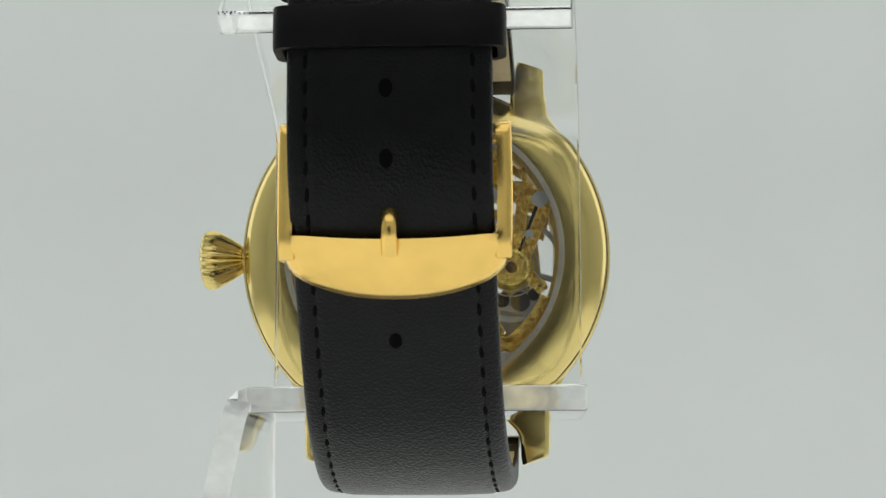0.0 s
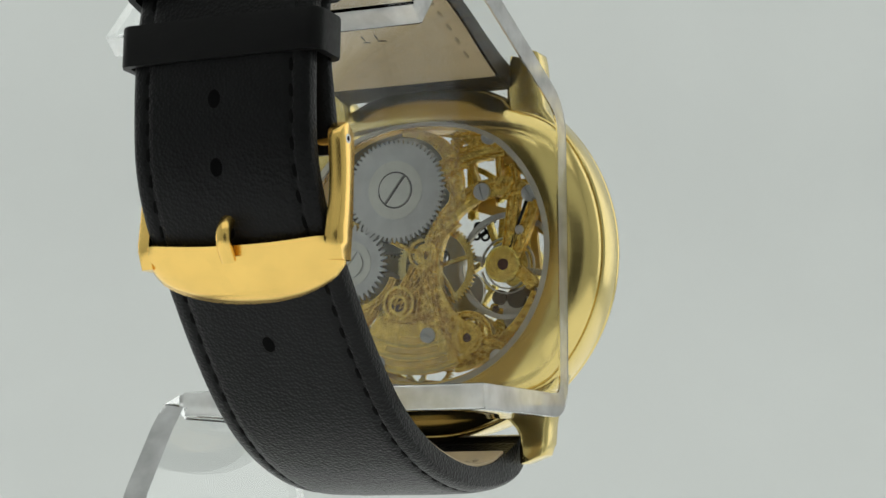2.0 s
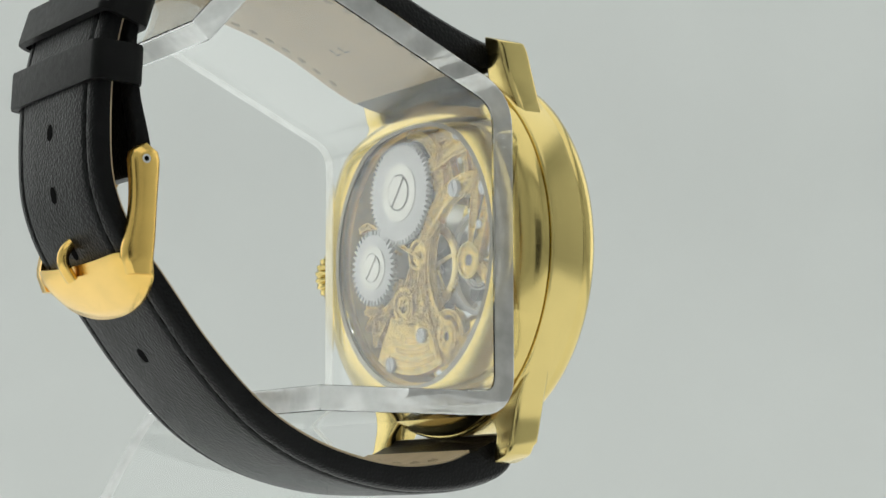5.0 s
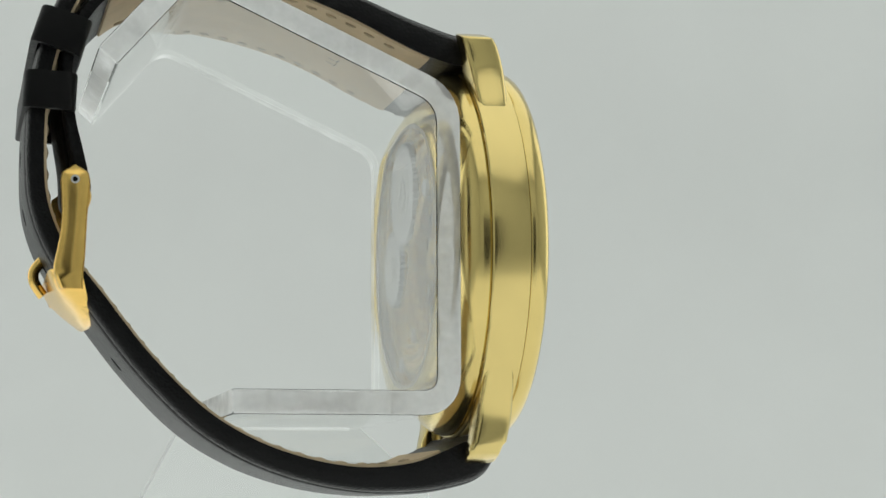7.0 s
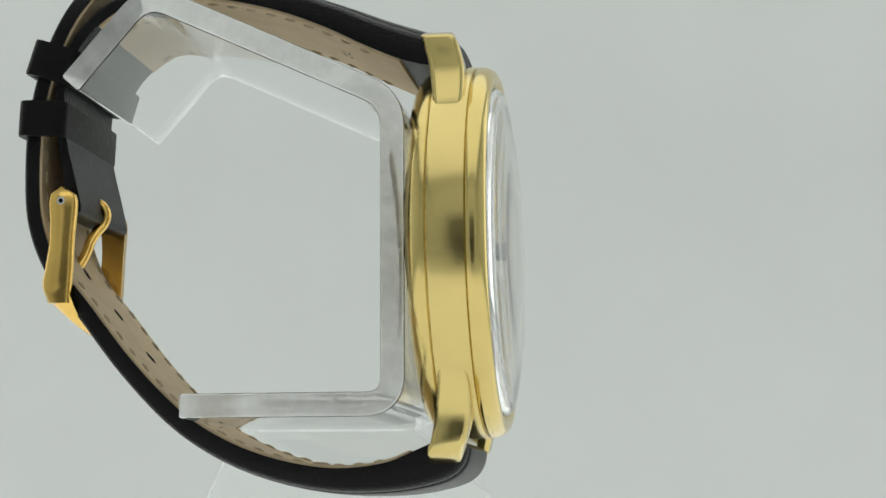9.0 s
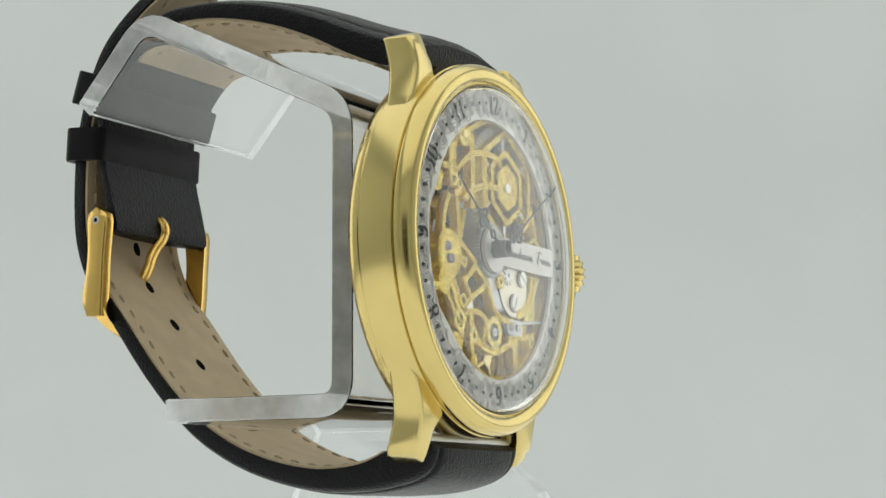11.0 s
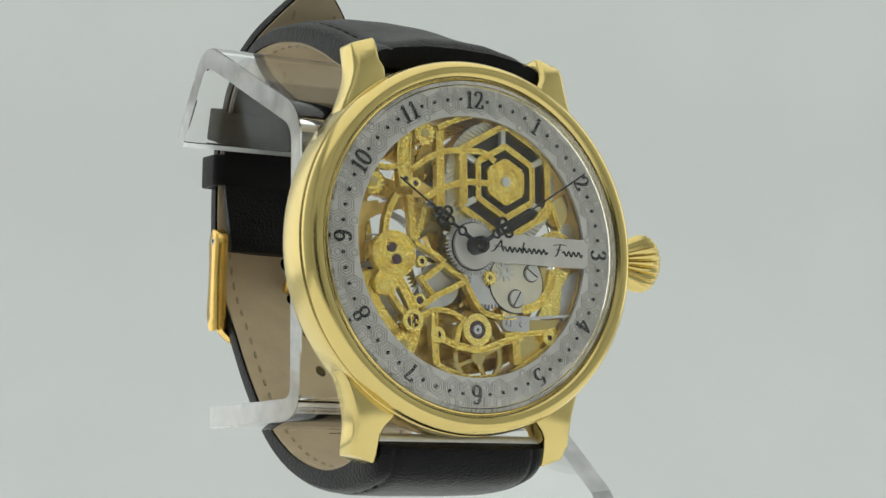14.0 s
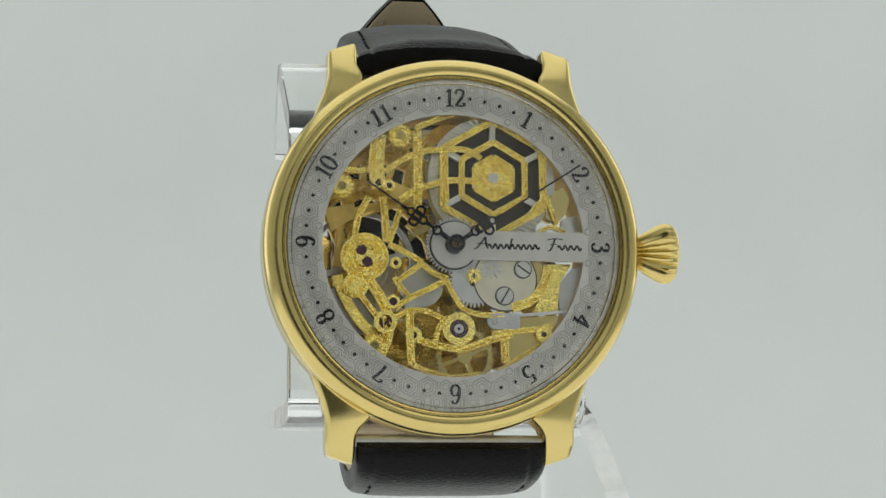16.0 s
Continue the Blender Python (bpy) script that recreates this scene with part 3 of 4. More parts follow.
    bm = disc(-10.6, -1.6, 2.85, -6.0, -4.9, 48)
    ring(-10.6, -1.6, 2.6, 2.74, -6.14, -5.9, 48, bm)
    for rad in (2.2, 1.6, 1.0):
        beads(bm, circle(-10.6, -1.6, rad, 30), 1.5, -6.0, -1)
    put("cap_plate", bm, GOLD_ENGRAVED, "round engraved cap plate with two jewels")
    for x, z in ((-11.0, -0.8), (-10.3, -2.2)):
        put("cap_jewel", disc(x, z, 0.6, -6.2, -5.6, 20), RUBY)
    bm = disc(-11.6, -4.9, 1.5, -5.9, -5.0, 28)
    beads(bm, circle(-11.6, -4.9, 1.1, 20), 1.2, -5.9, -1)
    put("cap_lobe", bm, GOLD_ENGRAVED)
    boss(-9.0, 7.3, 0.75, -6.0, -1, 0.41)
    boss(-7.7, 7.0, 0.68, -6.0, -1, 0.34)
    boss(-6.9, -2.2, 0.68, -6.0, -1, 0.3)
    boss(-8.1, -9.2, 1.37, -6.0, -1, 0.82)
    boss(-7.2, -6.8, 0.82, -6.0, -1, 0.48)
    boss(-4.8, -10.7, 0.96, -6.0, -1, 0.41)
    boss(0.6, -9.9, 1.95, -6.0, -1, 1.1)
    boss(10.8, -10.4, 0.96, -6.0, -1, 0.34)
    put("pivot", ring(0.6, -9.9, 0.2, 0.55, -6.1, -5.4, 20), STEEL)
    # front: motion works in steel
    put("canon_wheel", gear(0, 0, 3.4, 46, -6.05, -5.4, 1.1, depth=0.45), STEEL, "steel toothed wheel round the centre")
    put("minute_wheel", gear(2.4, -4.3, 3.0, 36, -5.7, -5.2, 0.5, depth=0.5), STEEL, "steel minute wheel")
    put("pinion", gear(2.4, -3.6, 0.95, 12, -6.05, -5.6, 0.3, depth=0.3), GOLD_ENGRAVED)
    put("setting_wheel", gear(4.6, -2.6, 1.3, 10, -6.0, -5.6, 0.3, depth=0.6), NICKEL)
    put("works_plate", disc(6.2, -3.9, 3.7, -5.8, -5.3, 48), PLATE, "satin warm nickel cover plate")
    put("rack_wheel", gear(7.2, -3.4, 4.2, 48, -5.55, -5.0, 2.0, depth=0.45), GOLD_BRUSHED)
    put("works_screw", screw_head(6.1, -5.9, 1.0, -5.85, -1, 60), NICKEL)
    put("works_screw", screw_head(8.3, -2.7, 0.95, -5.85, -1, -35), NICKEL)
    # dark bars and rings stand for the shade in slots and round heads
    for x, z, r, a in ((6.1, -5.9, 0.95, 60), (8.3, -2.7, 0.9, -35)):
        c, n = math.cos(radians(a)) * r, math.sin(radians(a)) * r
        put("slot_shade", bar(x - c, z - n, x + c, z + n, 0.2, -6.2, -6.0), DARK_STEEL_AND_GAPS)
        put("screw_gap_shade", ring(x, z, r + 0.06, r + 0.2, -5.84, -5.7, 32), DARK_STEEL_AND_GAPS)
    # dark ring drawn in for the shaded gap about the hub
    put("hub_gap_shade", ring(0, 0, 2.76, 2.95, -6.1, -5.9, 48), DARK_STEEL_AND_GAPS)
    # dark outline drawn along the cover plate's edge
    put("plate_outline", ring(6.2, -3.9, 3.68, 3.84, -5.78, -5.4, 56), DARK_STEEL_AND_GAPS)
    bm = strip(circle(5.0, -8.9, 0.95, 14, 90, 270), [(6.5, -8.9)] * 14, -5.95, -5.5, False)
    strip([(5.0, -7.95), (7.6, -7.95), (7.9, -8.2)], [(5.0, -9.85), (7.6, -9.85), (7.9, -9.6)], -5.955, -5.5, False, bm)
    bar(7.6, -8.2, 13.8, -7.6, 0.35, -5.9, -5.6, bm)
    put("detent_spring", bm, STEEL, "steel detent spring with two screws")
    for x in (5.0, 6.8):
        put("detent_screw", screw_head(x, -8.9, 0.45, -5.95, -1, 85 if x < 6 else 0), STEEL)
    put("third_wheel", gear(1.5, -13.0, 3.6, 56, -4.6, -4.2, 0.5, 2.8, 4, 0.35), GOLD_BRUSHED)
    put("lower_arc", arc(0, 0, 13.6, 14.8, 195, 232, -4.8, -4.0), GOLD_ENGRAVED)
    for x0, z0, x1, z1, w in ((-12.8, 3.6, -6.2, 5.6, 1.6), (-13.6, -2.4, -13.0, 4.4, 1.1), (-2.6, -13.8, 5.6, -12.2, 1.1), (9.4, -12.2, 12.6, -7.2, 1.2), (-12.0, 9.6, -6.6, 13.6, 1.1), (-6.0, 5.8, -2.4, 6.6, 1.2)):
        put("under_bridge", bar(x0, z0, x1, z1, w * 0.8, -3.4, -2.6), GOLD_DEEP)

    BACK = CASE @ Matrix.Translation((-1.9, 0, 0.4))

    def put(name, bm, mat, label=""):
        return part(name, bm, mat, base, label, BACK, 0.5)

    # back: steel winding wheels
    put("ratchet_wheel", gear(5.2, 7.5, 6.5, 60, 0.95, 0.35, 0.5, depth=0.6), STEEL, "grained steel ratchet wheel")
    put("ratchet_step", ring(5.2, 7.5, 2.3, 3.6, 1.03, 0.9, 56), NICKEL)
    # dark bar and ring put the slot's and gap's shade into colour
    put("slot_shade", bar(6.5, 5.8, 3.9, 9.2, 0.34, 0.97, 0.9), DARK_STEEL_AND_GAPS)
    put("screw_gap_shade", ring(5.2, 7.5, 2.12, 2.3, 0.98, 0.9, 48), DARK_STEEL_AND_GAPS)
    put("ratchet_screw", screw_head(5.2, 7.5, 2.15, 0.8, 1, 128), NICKEL, "slotted steel screw")
    put("crown_wheel", gear(11.4, -1.2, 4.85, 38, 0.95, 0.35, 0.5, depth=0.75), STEEL, "grained steel crown wheel")
    put("crown_wheel_step", ring(11.4, -1.2, 1.9, 2.8, 1.03, 0.9, 48), NICKEL)
    put("crown_wheel_screw", screw_head(11.4, -1.2, 1.75, 0.8, 1, 130), NICKEL, "slotted steel screw")

    def kbar(x0, z0, x1, z1, w, y=0.5, d=1.0):
        bm = bar(x0, z0, x1, z1, w, y, y - d)
        rails(bm, x0, z0, x1, z1, w, y, 1)
        beads(bm, [(x0, z0), (x1, z1)], w, y, 1)
        put("bridge_bar", bm, GOLD_AMBER)

    def karc(cx, cz, r0, r1, a0, a1, y=0.5, d=1.0):
        bm = arc(cx, cz, r0, r1, a0, a1, y, y - d)
        arc(cx, cz, r0, r0 + 0.22, a0, a1, y + 0.12, y - 0.1, 28, bm)
        arc(cx, cz, r1 - 0.22, r1, a0, a1, y + 0.12, y - 0.1, 28, bm)
        beads(bm, circle(cx, cz, (r0 + r1) / 2, 28, a0, a1), min(1.2, (r1 - r0) * 0.8), y, 1)
        put("bridge_arc", bm, GOLD_AMBER)

    kx, kz = -8.6, -2.4
    karc(kx, kz, 8.3, 10.6, -52, 98, 0.45)
    karc(kx, kz, 13.4, 15.4, 52, 92, 0.4)
    for a in (40, 55, 72, 88):
        kbar(kx + 10.4 * math.cos(radians(a)), kz + 10.4 * math.sin(radians(a)), kx + 13.6 * math.cos(radians(a)), kz + 13.6 * math.sin(radians(a)), 0.7, 0.3)
    karc(5.2, 7.5, 7.0, 8.6, 95, 205, 0.2)
    karc(11.4, -1.2, 5.3, 6.3, 200, 300, 0.2)
    kbar(8.5, -7.0, 12.0, -11.0, 0.9)
    kbar(12.2, -6.6, 11.6, -11.2, 0.8)
    kbar(0.6, 1.6, 2.2, -8.6, 1.7, 0.4)
    kbar(2.0, -2.0, 5.4, -6.8, 0.9, 0.4)
    kbar(-0.4, -4.0, 5.4, -6.8, 0.9, 0.35)
    kbar(5.6, -4.6, 6.8, -9.2, 1.2, 0.4)
    kbar(0.2, -8.2, 7.6, -8.4, 1.0, 0.45)
    put("train_wheel", gear(0.6, -2.0, 5.2, 64, -0.7, -1.1, 0.5, 4.1, 5, 0.4), GOLD_BRUSHED, "brass train wheel")
    put("train_wheel", gear(5.2, -6.6, 2.6, 40, -0.2, -0.5, 0.5, 1.9, 4, 0.35), GOLD_BRUSHED)
    put("train_wheel", gear(-3.8, -11.0, 3.2, 44, -0.5, -0.8, 0.5, 2.4, 4, 0.35), GOLD_BRUSHED)
    # name plate, its writing as plain raised strokes
    px, pz = 3.0, 0.2
    put("name_plate", arc(px, pz, 9.3, 15.4, -112, -58, 0.55, -0.4), GOLD_AMBER, "engraved gilt maker's plate")
    for r, a0, a1 in ((14.1, -107, -66), (12.6, -104, -72), (11.2, -100, -80)):
        put("name_stroke", arc(px, pz, r - 0.35, r + 0.35, a0, a1, 0.61, 0.5), GOLD_DEEP)
    for r in (15.1, 13.4, 11.9):
        put("plate_line", arc(px, pz, r - 0.08, r + 0.08, -111, -59, 0.62, 0.5), GOLD_BRUSHED)
    def limb(pts, w):
        """A curved engraved limb of the back bridge."""
        path = smooth_path(pts, 5)
        tans = path_frames(path)
        side = [[(x - t.y * o, z + t.x * o) for (x, z), t in zip(path, tans)] for o in (w / 2, w / 2 - 0.13, 0.13 - w / 2, -w / 2)]
        bm = strip(side[0], side[3], 0.56, -0.3, False)
        strip(side[0], side[1], 0.7, 0.5, False, bm)
        strip(side[2], side[3], 0.7, 0.5, False, bm)
        beads(bm, path, w, 0.56, 1)
        put("bridge_limb", bm, GOLD_AMBER)

    limb([(-2.8, 3.0), (-0.4, 0.8), (0.5, -2.0), (0.5, -5.4), (-0.1, -8.6), (-1.4, -11.2), (-2.2, -13.4)], 0.7)
    limb([(6.0, 1.3), (4.1, 0.3), (1.8, -0.6)], 0.6)
    limb([(3.0, -1.7), (4.2, -3.7), (5.1, -5.1)], 0.6)
    limb([(0.8, -1.9), (1.8, -3.9), (3.5, -5.2)], 0.6)
    limb([(14.0, -6.7), (11.0, -6.4), (13.1, -8.2), (13.6, -9.0)], 0.6)
    limb([(10.0, 3.0), (12.8, 4.3), (14.9, 3.8)], 0.8)
    limb([(-2.1, 12.8), (-5.7, 13.0), (-8.6, 11.7)], 0.9)
    limb([(-2.5, 9.6), (-5.6, 10.6), (-9.1, 11.0)], 0.7)
    limb([(-2.2, 14.3), (-3.0, 12.4), (-2.1, 9.7)], 0.7)
    limb([(-9.0, 5.6), (-10.4, 7.6), (-10.0, 9.7)], 0.7)
    limb([(7.1, -8.4), (3.2, -8.4), (-1.2, -10.1)], 0.7)
    limb([(-5.6, -10.8), (-8.6, -12.1), (-10.2, -11.6)], 0.7)
    for x, z, r in ((1.8, -0.6, 1.9), (5.1, -6.4, 2.1), (-3.8, -11.0, 1.5)):
        put("setting_ring", ring(x, z, r - 0.35, r, 0.72, 0.2, 36), GOLD_AMBER)
    # balance and its cock
    put("balance_wheel", ring(kx, kz, 5.9, 6.5, -1.2, -1.9, 72), STEEL, "steel balance wheel")
    put("balance_arm", bar(kx - 6, kz - 1.6, kx + 6, kz + 1.6, 0.7, -1.3, -1.8), STEEL)
    put("hairspring", arc(kx, kz, 3.3, 3.45, 0, 350, -0.8, -1.3, 60), STEEL)
    put("hairspring", arc(kx, kz, 2.7, 2.85, 40, 370, -0.8, -1.3, 60), STEEL)
    put("cock_disc", ring(kx, kz, 0.7, 1.95, 0.6, 0.0, 40), GOLD_AMBER, "engraved balance cock cap")
    put("cock_ring", ring(kx, kz, 1.85, 2.2, 0.75, 0.0, 40), GOLD_ENGRAVED)
    put("jewel", disc(kx, kz, 0.7, 0.5, 0.1, 20), RUBY)
    kbar(-10.4, 7.6, -9.2, -0.6, 1.5, 0.5)
    kbar(-12.9, 5.2, -10.0, -1.6, 1.5, 0.5)
    kbar(-10.0, 7.2, -13.2, 5.2, 1.7, 0.5)
    kbar(-10.6, -3.2, -12.4, -5.2, 1.5, 0.45)
    put("regulator", bar(-12.0, 5.6, -9.6, -0.6, 0.45, 0.62, 0.4), BLUED, "dark regulator index")
    put("regulator_stud", disc(-10.8, 1.6, 0.55, 0.66, 0.3, 16), STEEL)
    for x, z, r in ((-9.6, -6.4, 1.2), (-7.4, -6.2, 0.9), (-11.2, -5.6, 0.7)):
        put("balance_pallet", disc(x, z, r, -1.0, -2.2, 24), DARK_STEEL_AND_GAPS)
    put("fork_plate", prism([(-12.0, -6.2), (-6.8, -5.4), (-7.2, -7.4), (-10.8, -8.2)], -1.4, -2.2), STEEL)
    for x, z, r, h in ((1.5, -0.7, 1.4, 0.5), (5.2, -6.6, 1.3, 0.85), (-3.8, -11.0, 2.0, 0.55), (-12.0, -4.6, 0.8, 0.3)):
        boss(x, z, r, 0.6, 1, h, GOLD_AMBER)
    karc(-3.8, -11.0, 2.6, 3.3, -60, 200, 0.4)
    kbar(-5.8, -11.4, -10.8, -11.0, 0.9, 0.3)
    kbar(-4.0, -13.0, -6.8, -14.2, 0.8, 0.3)
    for x, z, r, t in ((1.3, -10.5, 0.95, 30), (-6.1, 6.5, 1.05, 75), (-7.2, 13.2, 1.05, 20), (-12.2, 5.9, 1.0, 60), (-7.7, -13.5, 0.95, 10), (8.0, -13.6, 0.95, 70)):
        put("bridge_screw", screw_head(x, z, r, 0.55, 1, t), STEEL, "slotted steel screw")
    karc(0, 0, 13.6, 15.2, 100, 128, 0.3)
    karc(0, 0, 13.4, 15.2, 205, 262, 0.3)
    karc(0, 0, 13.6, 15.2, -70, -20, 0.1)


build_movement()


# ---- strap ----
SEAM = 1.9
STATIONS = [f * k for f, k in zip([-1] * 11, (1.0, 0.985, 0.95, 0.90, 0.865, 0.845, 0.825, 0.805, 0.785, 0.72, 0.4))] + [0.0]
STATIONS += [-u for u in STATIONS[-2::-1]]


def crown_of(th, w, u, edge, power):
    """Height of the outer face over the inner one, with the groove that the seam pulls in."""
    dip = 0.26 * math.exp(-((abs(u) * w / 2 - (w / 2 - SEAM)) / 0.26) ** 2)
    rim = 0.3 * max(0.0, (abs(u) - 0.95) / 0.05) ** 2
    return edge * th + (1 - edge) * th * (1 - abs(u) ** power) - dip - rim


def sweep(path, inner, edge, power=6):
    """A padded band along rows (y, z, thickness, width, x): outer face domed, inner face flat. inner: +1 when the inside lies left of the path."""
    bm = bmesh.new()
    tans = path_frames(path)
    loops = []
    for (y, z, th, w, xc), t in zip(path, tans):
        n = Vector((-t.y, t.x)) * inner
        sect = []
        for u in STATIONS:
            sect.append((u * w / 2, -(crown_of(th, w, u, edge, power) - th / 2)))
        sect += [(w / 2, th * 0.5), (w * 0.25, th * 0.5), (-w * 0.25, th * 0.5), (-w / 2, th * 0.5)]
        loops.append([bm.verts.new((xc + a, y + n.x * b, z + n.y * b)) for a, b in sect])
    for a, b in zip(loops, loops[1:]):
        for k in range(len(a)):
            j = (k + 1) % len(a)
            bm.faces.new((a[k], a[j], b[j], b[k]))
    bm.faces.new(loops[0])
    bm.faces.new(loops[-1])
    return bm


def lining(path, inner, shrink, th):
    bm = bmesh.new()
    loops = []
    for (y, z, t0, w, xc), t in zip(path, path_frames(path)):
        n = Vector((-t.y, t.x)) * inner
        a, b = t0 / 2 - 0.25, t0 / 2 + th
        loops.append([bm.verts.new((xc + x, y + n.x * d, z + n.y * d)) for x, d in ((-w / 2 + shrink, a), (w / 2 - shrink, a), (w / 2 - shrink, b), (-w / 2 + shrink, b))])
    for a, b in zip(loops, loops[1:]):
        for k in range(4):
            j = (k + 1) % 4
            bm.faces.new((a[k], a[j], b[j], b[k]))
    bm.faces.new(loops[0])
    bm.faces.new(loops[-1])
    return bm


def stitches(path, inner, inset, side, length, gap, th, lift, edge=0.78, power=6):
    """Short raised stitches along both long edges; side -1 outside, +1 inside."""
    bm = bmesh.new()
    acc, lo = 0.0, None
    for (p, q) in zip(path, path[1:]):
        d = math.hypot(q[0] - p[0], q[1] - p[1])
        k = 0.0
        while acc + (d - k) >= length + gap:
            k += length + gap - acc
            acc = 0.0
            f = k / d
            y, z, t0, w, xc = (a + (b - a) * f for a, b in zip(p, q))
            t = Vector((q[0] - p[0], q[1] - p[1])).normalized()
            n = Vector((-t.y, t.x)) * inner
            for sx in (-1, 1):
                x = xc + sx * (w / 2 - inset)
                u = 1 - 2 * inset / w
                dd = (t0 / 2 + 0.04) if side > 0 else -(crown_of(t0, w, u, edge, power) - t0 / 2 + 0.06)
                c = Vector((x, y + n.x * dd, z + n.y * dd))
                m = Matrix.Translation(c) @ Matrix(((1, 0, 0, 0), (0, t.x, n.x, 0), (0, t.y, n.y, 0), (0, 0, 0, 1))) @ Matrix.Rotation(radians(6 * sx), 4, "Z") @ Matrix.Diagonal((th, length / 2, lift, 1))
                bmesh.ops.create_icosphere(bm, subdivisions=1, radius=1, matrix=m)
        acc += d - k
    return bm


def build_strap():
    # rows: y, z, thickness, width, x of the middle (centre line of the band)
    low = smooth_path([(-3.2, -23.6, 3.4, 22.6, 0.5), (-1.9, -25.6, 4.9, 22.6, 0.5), (1.2, -26.9, 4.6, 22.4, 0.5), (5.5, -27.9, 3.6, 22.0, 0.55), (11.5, -28.1, 3.0, 21.8, 0.6),
                       (18.0, -27.0, 2.8, 21.5, 0.7), (24.4, -24.7, 2.7, 21.2, 0.8), (30.5, -20.9, 2.6, 20.9, 0.9), (36.8, -14.6, 2.5, 20.6, 1.0), (42.6, -7.2, 2.4, 20.4, 1.1),
                       (46.1, -2.8, 2.3, 20.3, 1.15), (48.3, 2.2, 2.2, 20.3, 1.2), (49.0, 7.5, 2.2, 20.3, 1.2), (48.8, 15.4, 2.2, 20.3, 1.2), (47.3, 22.6, 2.2, 20.3, 1.2), (44.8, 28.6, 2.2, 19.8, 1.2),
                       (41.6, 33.6, 2.2, 16.5, 1.2), (39.0, 37.4, 2.1, 11.0, 1.2), (37.2, 40.4, 1.9, 5.0, 1.2), (36.7, 41.3, 1.5, 1.6, 1.2)], 7)
    up = smooth_path([(-3.0, 22.6, 3.2, 22.6, 0.5), (-1.4, 23.0, 5.0, 22.6, 0.5), (2.0, 23.9, 5.4, 22.4, 0.5), (6.5, 25.6, 5.0, 22.2, 0.55), (12.0, 28.0, 4.4, 21.8, 0.6), (18.0, 30.1, 4.0, 21.5, 0.7),
                      (24.5, 31.5, 3.6, 21.2, 0.8), (30.0, 32.0, 3.3, 20.9, 0.9), (35.5, 31.6, 3.0, 20.6, 1.0), (40.5, 29.2, 2.6, 20.4, 1.1), (44.2, 25.0, 2.3, 20.3, 1.2), (45.9, 19.6, 2.1, 20.3, 1.2),
                      (45.6, 13.6, 2.0, 20.3, 1.2), (44.6, 8.4, 2.4, 20.2, 1.2), (44.1, 4.9, 3.0, 20.0, 1.2), (44.0, 4.1, 2.2, 20.0, 1.2)], 7)
    tail = part("strap_tail", sweep(low, 1, 0.78), LEATHER, watch, "long punched half of the black leather strap", BAND, 0.9)
    head = part("strap_head", sweep(up, -1, 0.56, 2.6), LEATHER, watch, "short buckle half of the black leather strap", BAND, 0.9)
    part("lining", lining(low[15:-7], 1, 0.35, 0.32), LINING, tail, "beige leather lining", BAND, 0.9)
    part("lining", lining(up[15:-40], -1, 0.35, 0.32), LINING, head, "beige leather lining", BAND, 0.9)
    part("stitching", stitches(low[10:], 1, SEAM, -1, 1.7, 0.9, 0.3, 0.17), THREAD_BLACK, tail, "black edge stitching", BAND, kind="stuff")
    part("stitching", stitches(up[10:], -1, SEAM, -1, 1.7, 0.9, 0.3, 0.17, 0.56, 2.6), THREAD_BLACK, head, "black edge stitching", BAND, kind="stuff")
    inner_low = [(y, z, t + 0.6, w, x) for y, z, t, w, x in low[18:-10]]
    inner_up = [(y, z, t + 0.6, w, x) for y, z, t, w, x in up[18:-42]]
    part("lining_stitching", stitches(inner_low, 1, 2.0, 1, 1.6, 1.0, 0.24, 0.3), THREAD_BEIGE, tail, "beige stitching on the lining", BAND, kind="stuff")
    part("lining_stitching", stitches(inner_up, -1, 2.0, 1, 1.6, 1.0, 0.24, 0.3), THREAD_BEIGE, head, "beige stitching on the lining", BAND, kind="stuff")
    # worn pen and stamp marks on the lining
    for path, inner, i, x, w, l in ((up, -1, 26, 0.2, 1.1, 0.22), (up, -1, 27, 0.6, 0.25, 0.8), (up, -1, 26, 2.2, 0.9, 0.22), (up, -1, 27, 2.3, 0.22, 0.9), (low, 1, 46, -1.4, 2.2, 0.2), (low, 1, 47, -1.0, 1.7, 0.18), (low, 1, 47, 1.6, 1.6, 0.2), (low, 1, 48, 1.2, 2.6, 0.18)):
        y, z, th, bw, xc = path[i]
        t = path_frames(path)[i]
        n = Vector((-t.y, t.x)) * inner
        m = Matrix.Translation((xc + x, y + n.x * (th / 2 + 0.32), z + n.y * (th / 2 + 0.32))) @ Matrix(((1, 0, 0, 0), (0, n.x, t.x, 0), (0, n.y, t.y, 0), (0, 0, 0, 1)))
        part("ink_mark", bar(-w / 2, 0, w / 2, 0.15, l, 0.03, -0.05) if w > l else bar(0, -l / 2, 0.1, l / 2, w, 0.03, -0.05), INK, tail if path is low else head, "", BAND @ m)
    # punched holes, 6.4 mm apart along the tail: black plugs paint their shade
    run, marks = 0.0, []
    frames_low = path_frames(low)
    start = min(range(len(low)), key=lambda i: abs(low[i][0] - 37.0) + abs(low[i][1] + 13.8))
    want = 0.0
    for i in range(start, len(low) - 22):
        if run >= want:
            marks.append(i)
            want += 6.5
        run += math.hypot(low[i + 1][0] - low[i][0], low[i + 1][1] - low[i][1])
    for i in marks[:6]:
        y, z, th, w, x = low[i]
        t = frames_low[i]
        n = Vector((-t.y, t.x))
